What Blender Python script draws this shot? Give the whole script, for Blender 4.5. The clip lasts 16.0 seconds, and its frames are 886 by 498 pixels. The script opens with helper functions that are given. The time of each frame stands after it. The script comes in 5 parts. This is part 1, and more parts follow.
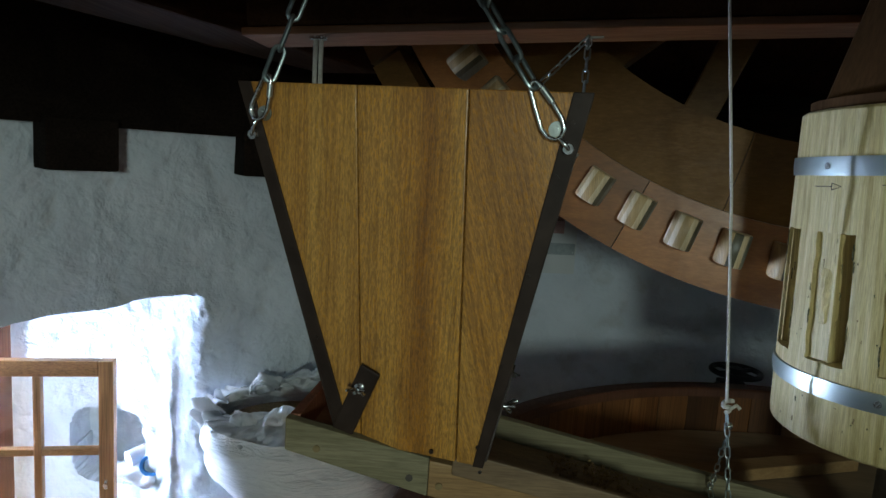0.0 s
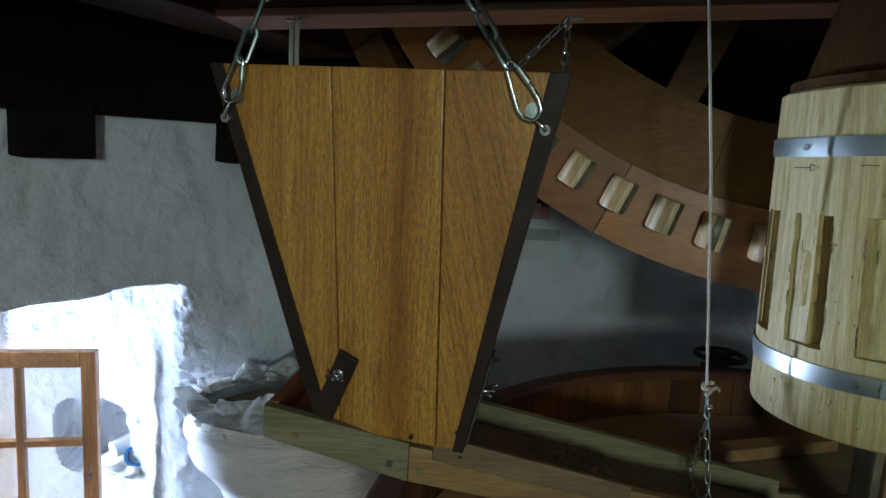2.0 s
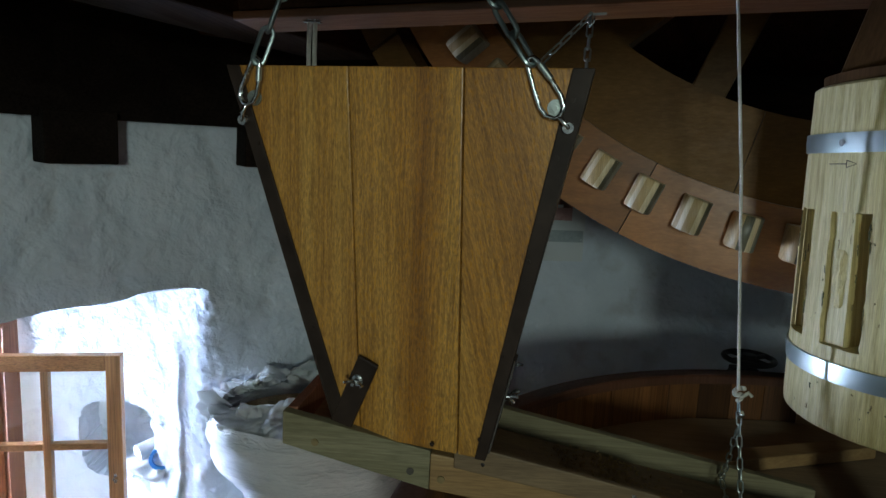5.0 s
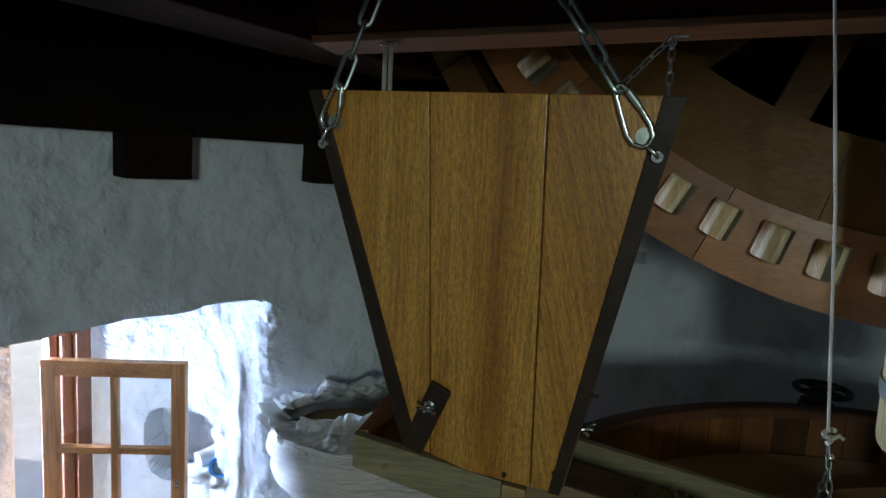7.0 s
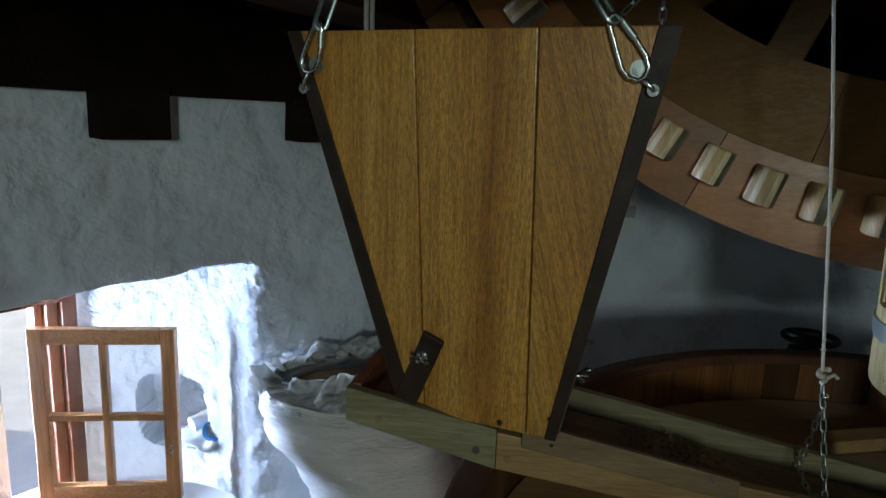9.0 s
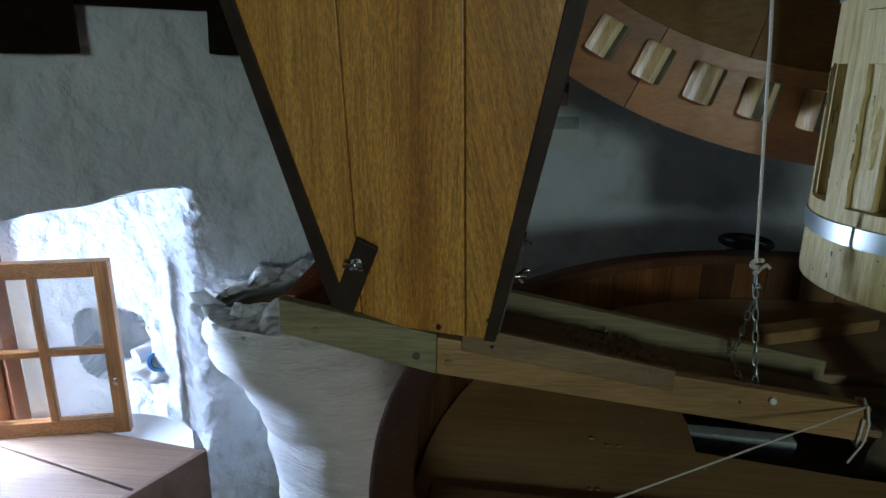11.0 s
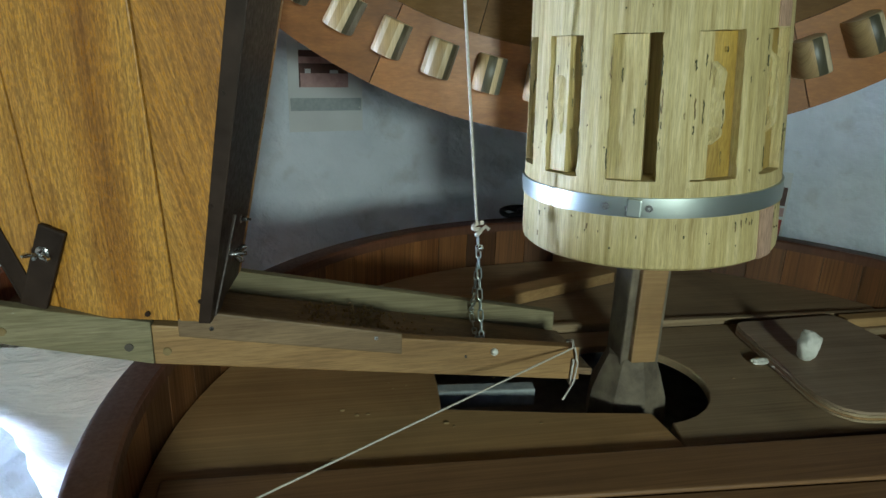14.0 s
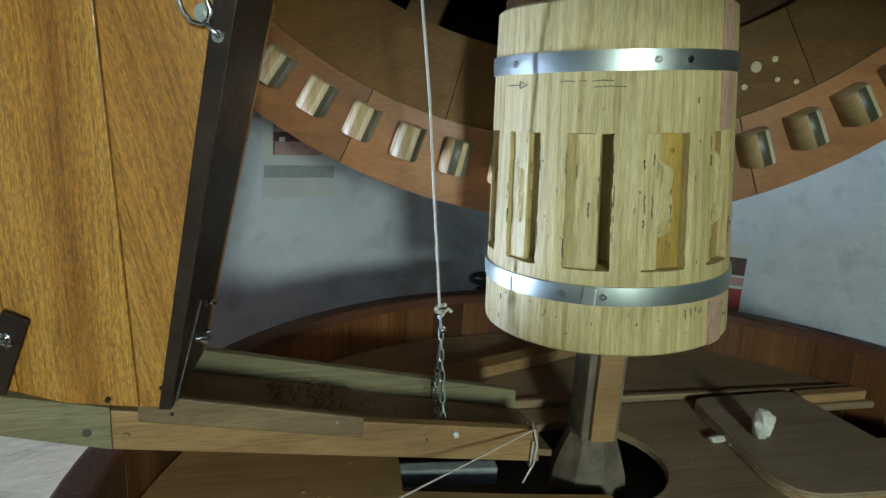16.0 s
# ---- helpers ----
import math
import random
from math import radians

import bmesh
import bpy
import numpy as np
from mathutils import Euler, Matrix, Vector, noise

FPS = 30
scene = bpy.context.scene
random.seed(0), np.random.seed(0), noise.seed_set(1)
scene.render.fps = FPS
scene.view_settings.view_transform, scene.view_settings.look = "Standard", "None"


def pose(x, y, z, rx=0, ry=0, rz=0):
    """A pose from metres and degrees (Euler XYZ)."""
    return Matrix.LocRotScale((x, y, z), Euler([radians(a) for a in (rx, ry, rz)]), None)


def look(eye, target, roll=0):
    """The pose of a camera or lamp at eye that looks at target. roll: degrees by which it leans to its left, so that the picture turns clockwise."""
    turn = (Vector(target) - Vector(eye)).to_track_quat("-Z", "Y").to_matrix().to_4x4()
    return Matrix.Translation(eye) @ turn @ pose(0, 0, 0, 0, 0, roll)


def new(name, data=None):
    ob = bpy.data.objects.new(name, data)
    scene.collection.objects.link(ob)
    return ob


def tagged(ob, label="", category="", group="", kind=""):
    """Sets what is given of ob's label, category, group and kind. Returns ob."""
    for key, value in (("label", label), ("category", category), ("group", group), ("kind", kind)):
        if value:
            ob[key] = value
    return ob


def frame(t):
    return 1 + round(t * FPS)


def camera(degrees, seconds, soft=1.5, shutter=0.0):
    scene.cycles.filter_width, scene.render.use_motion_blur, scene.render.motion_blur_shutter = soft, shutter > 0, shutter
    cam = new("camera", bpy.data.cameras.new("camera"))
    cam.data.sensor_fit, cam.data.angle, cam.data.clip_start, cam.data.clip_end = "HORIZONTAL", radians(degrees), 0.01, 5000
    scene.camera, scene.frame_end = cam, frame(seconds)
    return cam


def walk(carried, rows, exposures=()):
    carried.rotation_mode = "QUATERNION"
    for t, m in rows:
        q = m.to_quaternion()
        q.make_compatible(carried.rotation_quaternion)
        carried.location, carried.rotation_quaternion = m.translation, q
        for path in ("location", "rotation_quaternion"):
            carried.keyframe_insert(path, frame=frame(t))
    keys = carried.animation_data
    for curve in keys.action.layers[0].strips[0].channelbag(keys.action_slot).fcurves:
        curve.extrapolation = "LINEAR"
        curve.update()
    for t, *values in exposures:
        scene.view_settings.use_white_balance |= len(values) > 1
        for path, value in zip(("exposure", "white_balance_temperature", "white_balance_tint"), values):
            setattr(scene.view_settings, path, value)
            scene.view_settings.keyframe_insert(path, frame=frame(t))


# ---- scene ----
cam = camera(69.0, 16.0)
PATH = [
    (0, (0.056, 0.0, 1.977), (-0.106, 1.974, 1.696), 3.9),
    (0.5, (0.059, 0.003, 1.975), (-0.104, 1.974, 1.678), 3.7),
    (1, (0.063, 0.005, 1.974), (-0.092, 1.975, 1.667), 3.9),
    (1.5, (0.067, 0.007, 1.972), (-0.072, 1.978, 1.661), 3.8),
    (2, (0.071, 0.01, 1.971), (-0.054, 1.981, 1.656), 3.6),
    (2.5, (0.076, 0.012, 1.967), (-0.036, 1.981, 1.635), 3.5),
    (3, (0.081, 0.012, 1.963), (-0.026, 1.978, 1.607), 3.3),
    (3.2, (0.084, 0.013, 1.962), (-0.021, 1.978, 1.606), 3.3),
    (5.3, (0.067, 0.033, 1.97), (-0.164, 1.995, 1.661), 3.0),
    (5.5, (0.064, 0.034, 1.971), (-0.196, 1.992, 1.66), 3.1),
    (6, (0.055, 0.035, 1.971), (-0.257, 1.986, 1.662), 3.2),
    (6.5, (0.043, 0.033, 1.97), (-0.303, 1.98, 1.671), 3.6),
    (7, (0.033, 0.039, 1.982), (-0.316, 1.988, 1.702), 3.5),
    (7.5, (0.033, 0.049, 1.986), (-0.311, 2.003, 1.73), 3.2),
    (8, (0.03, 0.055, 1.983), (-0.312, 2.009, 1.728), 3.3),
    (8.5, (0.027, 0.056, 1.98), (-0.314, 2.008, 1.711), 3.5),
    (9, (0.028, 0.059, 1.955), (-0.276, 1.998, 1.568), 2.3),
    (9.2, (0.029, 0.067, 1.948), (-0.26, 1.997, 1.51), 1.6),
    (11.3, (0.052, 0.091, 1.915), (-0.072, 1.993, 1.311), 1.4),
    (11.5, (0.055, 0.091, 1.915), (-0.062, 1.996, 1.317), 1.4),
    (12, (0.067, 0.097, 1.911), (-0.016, 2.002, 1.308), 1.8),
    (12.5, (0.09, 0.097, 1.905), (0.089, 2.002, 1.298), 2.1),
    (13, (0.123, 0.091, 1.902), (0.235, 1.992, 1.292), 2.8),
    (13.5, (0.163, 0.085, 1.902), (0.402, 1.973, 1.286), 2.6),
    (14, (0.197, 0.083, 1.898), (0.58, 1.944, 1.273), 2.1),
    (14.5, (0.214, 0.077, 1.898), (0.695, 1.911, 1.264), 1.7),
    (15, (0.217, 0.07, 1.901), (0.717, 1.906, 1.285), 2.4),
    (15.5, (0.216, 0.067, 1.914), (0.7, 1.92, 1.337), 2.7),
    (16, (0.207, 0.064, 1.948), (0.672, 1.955, 1.493), 3.4),
]
walk(cam, [(t, look(eye, target, roll)) for t, eye, target, roll in PATH],
     exposures=[(0, -0.08), (3, -0.1), (5.5, -0.25), (7, -0.42), (9, -0.42), (11.3, -0.42), (12.3, -0.32), (13, 0.2), (13.6, 0.68), (14.2, 1.1), (15.5, 1.15), (16, 1.0)])

# ---- light ----
world = bpy.data.worlds.new("world")
scene.world = world
world.use_nodes = True
_bg = world.node_tree.nodes["Background"]
_sky = world.node_tree.nodes.new("ShaderNodeTexSky")
_sky.sky_type, _sky.sun_disc, _sky.sun_elevation, _sky.sun_rotation = "NISHITA", False, radians(30), radians(90)
world.node_tree.links.new(_sky.outputs[0], _bg.inputs[0])
_bg.inputs[1].default_value = 0.12


_sun = bpy.data.lights.new("sun", "SUN")
_sun.energy, _sun.angle, _sun.color = 4.5, radians(0.5), (1.0, 0.95, 0.88)
new("sun", _sun).matrix_world = look((8.5, 0, 7), (0, 0, 2))


def area_lamp(name, eye, target, sx, sy, watts, colour):
    d = bpy.data.lights.new(name, "AREA")
    d.shape, d.size, d.size_y, d.energy, d.color = "RECTANGLE", sx, sy, watts, colour
    ob = new(name, d)
    ob.matrix_world = look(eye, target)
    return ob


# daylight in the opening of the casement window, and in the hatch of the cap behind the camera
area_lamp("window_daylight", (-2.06, 1.86, 0.86), (-0.6, 1.62, 1.0), 0.50, 0.72, 660, (0.515, 0.68, 1.0))
area_lamp("hatch_daylight", (0.33, -2.00, 2.13), (0.45, 1.6, 1.65), 0.28, 0.28, 29.0, (0.81, 1.0, 0.92))

# ---- materials ----


def nodes_of(name):
    m = bpy.data.materials.new(name)
    m.use_nodes = True
    n = m.node_tree.nodes
    return m, n, m.node_tree.links, n["Principled BSDF"]


def mapped(n, l, scale, shift=True, rot=(0, 0, 0)):
    """Object coordinates, scaled, shifted by each object's own random number."""
    tc, mp = n.new("ShaderNodeTexCoord"), n.new("ShaderNodeMapping")
    mp.inputs["Scale"].default_value = scale
    mp.inputs["Rotation"].default_value = rot
    l.new(tc.outputs["Object"], mp.inputs["Vector"])
    if shift:
        oi, mu = n.new("ShaderNodeObjectInfo"), n.new("ShaderNodeMath")
        mu.operation, mu.inputs[1].default_value = "MULTIPLY", 37.0
        cb = n.new("ShaderNodeCombineXYZ")
        l.new(oi.outputs["Random"], mu.inputs[0])
        for k in range(3):
            l.new(mu.outputs[0], cb.inputs[k])
        l.new(cb.outputs[0], mp.inputs["Location"])
    return mp


def noise_tex(n, l, vec, scale, detail=6, rough=0.55, dist=0.0):
    t = n.new("ShaderNodeTexNoise")
    t.inputs["Scale"].default_value, t.inputs["Detail"].default_value = scale, detail
    t.inputs["Roughness"].default_value, t.inputs["Distortion"].default_value = rough, dist
    l.new(vec.outputs[0], t.inputs["Vector"])
    return t


def ramp(n, l, fac, stops):
    r = n.new("ShaderNodeValToRGB")
    el = r.color_ramp.elements
    while len(el) < len(stops):
        el.new(0.5)
    for e, (p, c) in zip(el, stops):
        e.position, e.color = p, (*c, 1)
    l.new(fac, r.inputs[0])
    return r


def mix(n, l, a, b, fac, mode="MIX"):
    m = n.new("ShaderNodeMix")
    m.data_type, m.blend_type = "RGBA", mode
    for s, v in ((m.inputs[6], a), (m.inputs[7], b), (m.inputs[0], fac)):
        if isinstance(v, (int, float)):
            s.default_value = v
        elif isinstance(v, tuple):
            s.default_value = (*v, 1)
        else:
            l.new(v, s)
    return m.outputs[2]


def wood(name, dark, mid, light, axis="z", grain=60.0, rough=0.5, knots=0.0, vary=0.25, bump=0.15, stain=0.35, rot=(0, 0, 0), coat=0.0, pores=0.45, fleck=0.014, fine=7.0, stretch=0.06):
    """Planed or oiled wood: growth bands, long pores and patches of stain, running along one axis."""
    m, n, l, b = nodes_of(name)
    s = {"x": (stretch, 1, 1), "y": (1, stretch, 1), "z": (1, 1, stretch), "c": (1, 0.05, 0.05)}[axis]
    band = mapped(n, l, s, rot=rot)
    t1 = noise_tex(n, l, band, grain * 0.35, 5, 0.6, min(0.6, stretch * 10))
    s2 = {"x": (fleck, 1, 1), "y": (1, fleck, 1), "z": (1, 1, fleck), "c": (1, fleck, fleck)}[axis]
    pore = mapped(n, l, s2, rot=rot)
    t2 = noise_tex(n, l, pore, grain * fine, 3, 0.7)
    patch = mapped(n, l, (1, 1, 1))
    t3 = noise_tex(n, l, patch, 4.5, 4, 0.6, 0.4)
    col = ramp(n, l, t1.outputs[0], [(0.28, dark), (0.5, mid), (0.74, light)])
    por = ramp(n, l, t2.outputs[0], [(0.36, (pores, pores * 0.95, pores * 0.9)), (0.52, (1, 1, 1)), (0.70, (1.28, 1.26, 1.2))])
    c = mix(n, l, col.outputs[0], por.outputs[0], 0.75, "MULTIPLY")
    pat = ramp(n, l, t3.outputs[0], [(0.3, (0.62, 0.6, 0.58)), (0.6, (1.08, 1.06, 1.04))])
    c = mix(n, l, c, pat.outputs[0], stain, "MULTIPLY")
    if knots:
        v = n.new("ShaderNodeTexVoronoi")
        v.inputs["Scale"].default_value = 11
        k = mapped(n, l, {"x": (0.4, 1, 1), "y": (1, 0.4, 1), "z": (1, 1, 0.4)}[axis])
        l.new(k.outputs[0], v.inputs["Vector"])
        kr = ramp(n, l, v.outputs["Distance"], [(0.05, (0.14, 0.09, 0.04)), (0.13, (1, 1, 1))])
        c = mix(n, l, c, kr.outputs[0], knots, "MULTIPLY")
    oi = n.new("ShaderNodeObjectInfo")
    vr = ramp(n, l, oi.outputs["Random"], [(0.0, (1 - vary, 1 - vary, 1 - vary)), (1.0, (1 + vary * 0.5, 1 + vary * 0.45, 1 + vary * 0.4))])
    c = mix(n, l, c, vr.outputs[0], 1.0, "MULTIPLY")
    l.new(c, b.inputs["Base Color"])
    rr = ramp(n, l, t2.outputs[0], [(0.3, (rough + 0.2,) * 3), (0.7, (rough,) * 3)])
    l.new(rr.outputs[0], b.inputs["Roughness"])
    b.inputs["Coat Weight"].default_value = coat
    b.inputs["Coat Roughness"].default_value = 0.35
    bp = n.new("ShaderNodeBump")
    bp.inputs["Strength"].default_value, bp.inputs["Distance"].default_value = bump, 0.0015
    l.new(t2.outputs[0], bp.inputs["Height"])
    l.new(bp.outputs[0], b.inputs["Normal"])
    return m


def ribbon_wood(name, dark, mid, light, tilt=0.0, rough=0.36, coat=0.2, fleck=0.0):
    """Oiled hardwood with long ribbon grain, which may run askew in a board."""
    m, n, l, b = nodes_of(name)
    turn = mapped(n, l, (1, 1, 1), True, (0, tilt, 0))
    warp = noise_tex(n, l, mapped(n, l, (1, 1, 0.35)), 3.2, 2, 0.5)
    off = n.new("ShaderNodeVectorMath")
    off.operation = "MULTIPLY_ADD"
    off.inputs[1].default_value = (0.05, 0.0, 0.0)
    l.new(warp.outputs["Color"], off.inputs[0])
    l.new(turn.outputs[0], off.inputs[2])

    def along(scale, stretch, detail, roughness, dist=0.0):
        mp = n.new("ShaderNodeMapping")
        mp.inputs["Scale"].default_value = (1, 0.1, stretch)
        l.new(off.outputs[0], mp.inputs["Vector"])
        return noise_tex(n, l, mp, scale, detail, roughness, dist)

    wide, fine, pore, shine = along(16, 0.03, 3, 0.55), along(260, 0.03, 4, 0.7), along(620, 0.16, 2, 0.6), along(430, 0.24, 3, 0.6)
    c = ramp(n, l, wide.outputs[0], [(0.30, dark), (0.5, mid), (0.70, light)]).outputs[0]
    f = ramp(n, l, fine.outputs[0], [(0.34, (0.52, 0.46, 0.40)), (0.5, (1, 1, 1)), (0.66, (1.30, 1.28, 1.22))]).outputs[0]
    c = mix(n, l, c, f, 0.65, "MULTIPLY")
    p = ramp(n, l, pore.outputs[0], [(0.36, (0.46, 0.40, 0.34)), (0.47, (1, 1, 1))]).outputs[0]
    c = mix(n, l, c, p, 0.45 + 0.05 * fleck, "MULTIPLY")
    # shine brightens the base colour too: the flecks' sheen is painted in
    g = ramp(n, l, shine.outputs[0], [(0.44, (0.84 - 0.1 * fleck, 0.82 - 0.1 * fleck, 0.78 - 0.1 * fleck)), (0.60 - 0.02 * fleck, (1.32 + 0.4 * fleck, 1.32 + 0.4 * fleck, 1.26 + 0.3 * fleck))]).outputs[0]
    c = mix(n, l, c, g, 0.8, "MULTIPLY")
    l.new(c, b.inputs["Base Color"])
    rr = ramp(n, l, shine.outputs[0], [(0.38, (rough + 0.2,) * 3), (0.62, (rough - 0.1,) * 3)])
    l.new(rr.outputs[0], b.inputs["Roughness"])
    b.inputs["Coat Weight"].default_value, b.inputs["Coat Roughness"].default_value = coat, 0.35
    bp = n.new("ShaderNodeBump")
    bp.inputs["Strength"].default_value, bp.inputs["Distance"].default_value = 0.3, 0.0012
    l.new(pore.outputs[0], bp.inputs["Height"])
    l.new(bp.outputs[0], b.inputs["Normal"])
    return m


def plain(name, a, b_, scale, rough, metal=0.0, bump=0.1, dist=0.002, detail=8, rvar=0.1):
    m, n, l, b = nodes_of(name)
    co = mapped(n, l, (1, 1, 1))
    t = noise_tex(n, l, co, scale, detail, 0.6)
    t2 = noise_tex(n, l, co, scale * 9, 4, 0.6)
    c = ramp(n, l, t.outputs[0], [(0.35, a), (0.65, b_)])
    l.new(c.outputs[0], b.inputs["Base Color"])
    rr = ramp(n, l, t2.outputs[0], [(0.3, (max(rough - rvar, 0.03),) * 3), (0.7, (min(rough + rvar, 1),) * 3)])
    l.new(rr.outputs[0], b.inputs["Roughness"])
    b.inputs["Metallic"].default_value = metal
    bp = n.new("ShaderNodeBump")
    bp.inputs["Strength"].default_value, bp.inputs["Distance"].default_value = bump, dist
    l.new(t2.outputs[0], bp.inputs["Height"])
    l.new(bp.outputs[0], b.inputs["Normal"])
    return m


def plaster_mat():
    m, n, l, b = nodes_of("limewash")
    co = mapped(n, l, (1, 1, 1), False)
    t1, t2, t3 = noise_tex(n, l, co, 2.2, 6, 0.6, 0.3), noise_tex(n, l, co, 8.5, 4, 0.5, 0.15), noise_tex(n, l, co, 55, 4, 0.6)
    c = ramp(n, l, t1.outputs[0], [(0.3, (0.60, 0.65, 0.71)), (0.55, (0.73, 0.78, 0.84)), (0.8, (0.79, 0.83, 0.88))])
    st = ramp(n, l, t2.outputs[0], [(0.28, (0.78, 0.75, 0.72)), (0.42, (1, 1, 1))])
    l.new(mix(n, l, c.outputs[0], st.outputs[0], 0.7, "MULTIPLY"), b.inputs["Base Color"])
    b.inputs["Roughness"].default_value = 0.9
    b1, b2 = n.new("ShaderNodeBump"), n.new("ShaderNodeBump")
    b1.inputs["Strength"].default_value, b1.inputs["Distance"].default_value = 0.9, 0.048
    b2.inputs["Strength"].default_value, b2.inputs["Distance"].default_value = 0.25, 0.004
    l.new(t2.outputs[0], b1.inputs["Height"])
    l.new(t3.outputs[0], b2.inputs["Height"])
    l.new(b1.outputs[0], b2.inputs["Normal"])
    l.new(b2.outputs[0], b.inputs["Normal"])
    return m


M = {}
M["plaster"] = plaster_mat()
M["teak"] = ribbon_wood("oiled_teak", (0.30, 0.122, 0.019), (0.42, 0.19, 0.034), (0.53, 0.275, 0.060))
M["teak_fleck"] = ribbon_wood("flecked_oiled_teak", (0.30, 0.122, 0.019), (0.42, 0.19, 0.034), (0.53, 0.275, 0.060), 0.0, 0.34, 0.25, 0.3)
M["teak_askew"] = ribbon_wood("askew_oiled_teak", (0.31, 0.128, 0.02), (0.41, 0.186, 0.034), (0.50, 0.26, 0.058), radians(14), fleck=0.1)
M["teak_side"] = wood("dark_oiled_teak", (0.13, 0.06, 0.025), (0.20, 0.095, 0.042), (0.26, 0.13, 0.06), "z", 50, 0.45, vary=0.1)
M["iron"] = plain("brown_black_iron", (0.022, 0.013, 0.009), (0.045, 0.028, 0.020), 14, 0.5, 0.1, 0.03)
M["dusty_iron"] = plain("flour_dusted_iron", (0.085, 0.066, 0.045), (0.19, 0.15, 0.10), 22, 0.8, 0.0, 0.4)
M["rust"] = plain("rusted_iron", (0.035, 0.028, 0.022), (0.10, 0.07, 0.045), 14, 0.75, 0.35, 0.4)
M["zinc"] = plain("galvanised_steel", (0.38, 0.43, 0.40), (0.50, 0.54, 0.51), 9, 0.42, 1.0, 0.0, 0.001, 1, 0.02)
M["zinc_dull"] = plain("dull_galvanised_chain", (0.24, 0.29, 0.29), (0.38, 0.44, 0.44), 40, 0.42, 1.0, 0.1)
M["brass"] = plain("bright_bolt_steel", (0.6, 0.62, 0.62), (0.8, 0.8, 0.8), 30, 0.22, 1.0, 0.05)
M["shoe_grey"] = wood("weathered_grey_wood", (0.15, 0.125, 0.065), (0.22, 0.19, 0.105), (0.28, 0.245, 0.145), "x", 40, 0.7, 0.25, vary=0.1, stain=0.6, pores=0.7)
M["shoe_brown"] = wood("brown_plank", (0.18, 0.095, 0.035), (0.29, 0.165, 0.062), (0.38, 0.235, 0.098), "x", 60, 0.5, vary=0.12, pores=0.7, stain=0.55)
M["shoe_step"] = wood("dull_brown_plank", (0.13, 0.085, 0.045), (0.20, 0.13, 0.07), (0.26, 0.175, 0.095), "x", 60, 0.6, vary=0.1, stain=0.6, pores=0.7)
M["shoe_cover"] = wood("dark_dusty_plank", (0.13, 0.08, 0.04), (0.19, 0.12, 0.06), (0.25, 0.165, 0.085), "x", 60, 0.5, vary=0.1, stain=0.7, pores=0.7)
M["gouge"] = plain("mossy_dark_gouge", (0.045, 0.05, 0.022), (0.13, 0.115, 0.05), 90, 0.8, 0, 0.5)
M["pine"] = wood("pale_pine", (0.37, 0.272, 0.095), (0.55, 0.44, 0.195), (0.68, 0.57, 0.32), "z", 330, 0.5, 0.3, vary=0.05, stain=0.3, pores=0.7, fine=2.5, stretch=0.012)
M["pine_pale"] = wood("fresh_pale_pine", (0.50, 0.40, 0.22), (0.64, 0.54, 0.33), (0.72, 0.62, 0.42), "z", 110, 0.6, 0.1, vary=0.2, stain=0.5)
M["pink"] = wood("pinkish_stave", (0.34, 0.20, 0.13), (0.44, 0.28, 0.19), (0.50, 0.33, 0.24), "z", 70, 0.6)
M["tun"] = wood("red_brown_stave", (0.11, 0.040, 0.011), (0.18, 0.070, 0.020), (0.26, 0.11, 0.036), "z", 40, 0.38, vary=0.7, stain=0.4)
M["tun_rim"] = wood("red_brown_rim", (0.07, 0.026, 0.014), (0.10, 0.038, 0.019), (0.13, 0.052, 0.027), "z", 20, 0.45, vary=0.1, pores=0.9)
M["tun_out"] = wood("reddish_casing", (0.17, 0.05, 0.02), (0.25, 0.08, 0.032), (0.31, 0.11, 0.045), "z", 30, 0.42, vary=0.2)
M["lid"] = wood("dusty_brown_boards", (0.22, 0.152, 0.082), (0.30, 0.212, 0.12), (0.36, 0.262, 0.155), "x", 35, 0.55, vary=0.12, stain=0.7, pores=0.85)
M["lid_red"] = wood("brown_cover_board", (0.15, 0.075, 0.03), (0.22, 0.115, 0.05), (0.28, 0.155, 0.07), "x", 35, 0.42, vary=0.1, stain=0.5, pores=0.75)
M["lid_tan"] = wood("tan_lid_board", (0.28, 0.158, 0.062), (0.36, 0.215, 0.09), (0.43, 0.275, 0.123), "x", 26, 0.45, vary=0.1, stain=0.7, pores=0.88)
M["wheel"] = wood("brown_felloe", (0.20, 0.075, 0.019), (0.31, 0.125, 0.034), (0.39, 0.175, 0.055), "x", 26, 0.3, vary=0.2, stain=0.5, pores=0.86, coat=0.25)
M["wheel_back"] = wood("olive_brown_wheel_board", (0.10, 0.046, 0.009), (0.145, 0.070, 0.015), (0.185, 0.096, 0.023), "x", 26, 0.45, vary=0.2, stain=0.6, pores=0.88)
M["cog_pale"] = wood("pale_cog_wood", (0.46, 0.36, 0.22), (0.66, 0.54, 0.36), (0.78, 0.67, 0.48), "c", 120, 0.4, vary=0.2, pores=0.8)
M["cog_tan"] = wood("tan_cog_wood", (0.34, 0.22, 0.10), (0.48, 0.33, 0.16), (0.60, 0.44, 0.24), "c", 120, 0.4, vary=0.25, pores=0.7)
# grey and dark cog woods carry the flanks' shade in their colour
M["cog_grey"] = wood("grey_shaded_cog", (0.13, 0.135, 0.11), (0.20, 0.205, 0.17), (0.28, 0.28, 0.23), "c", 120, 0.4, vary=0.2, pores=0.8)
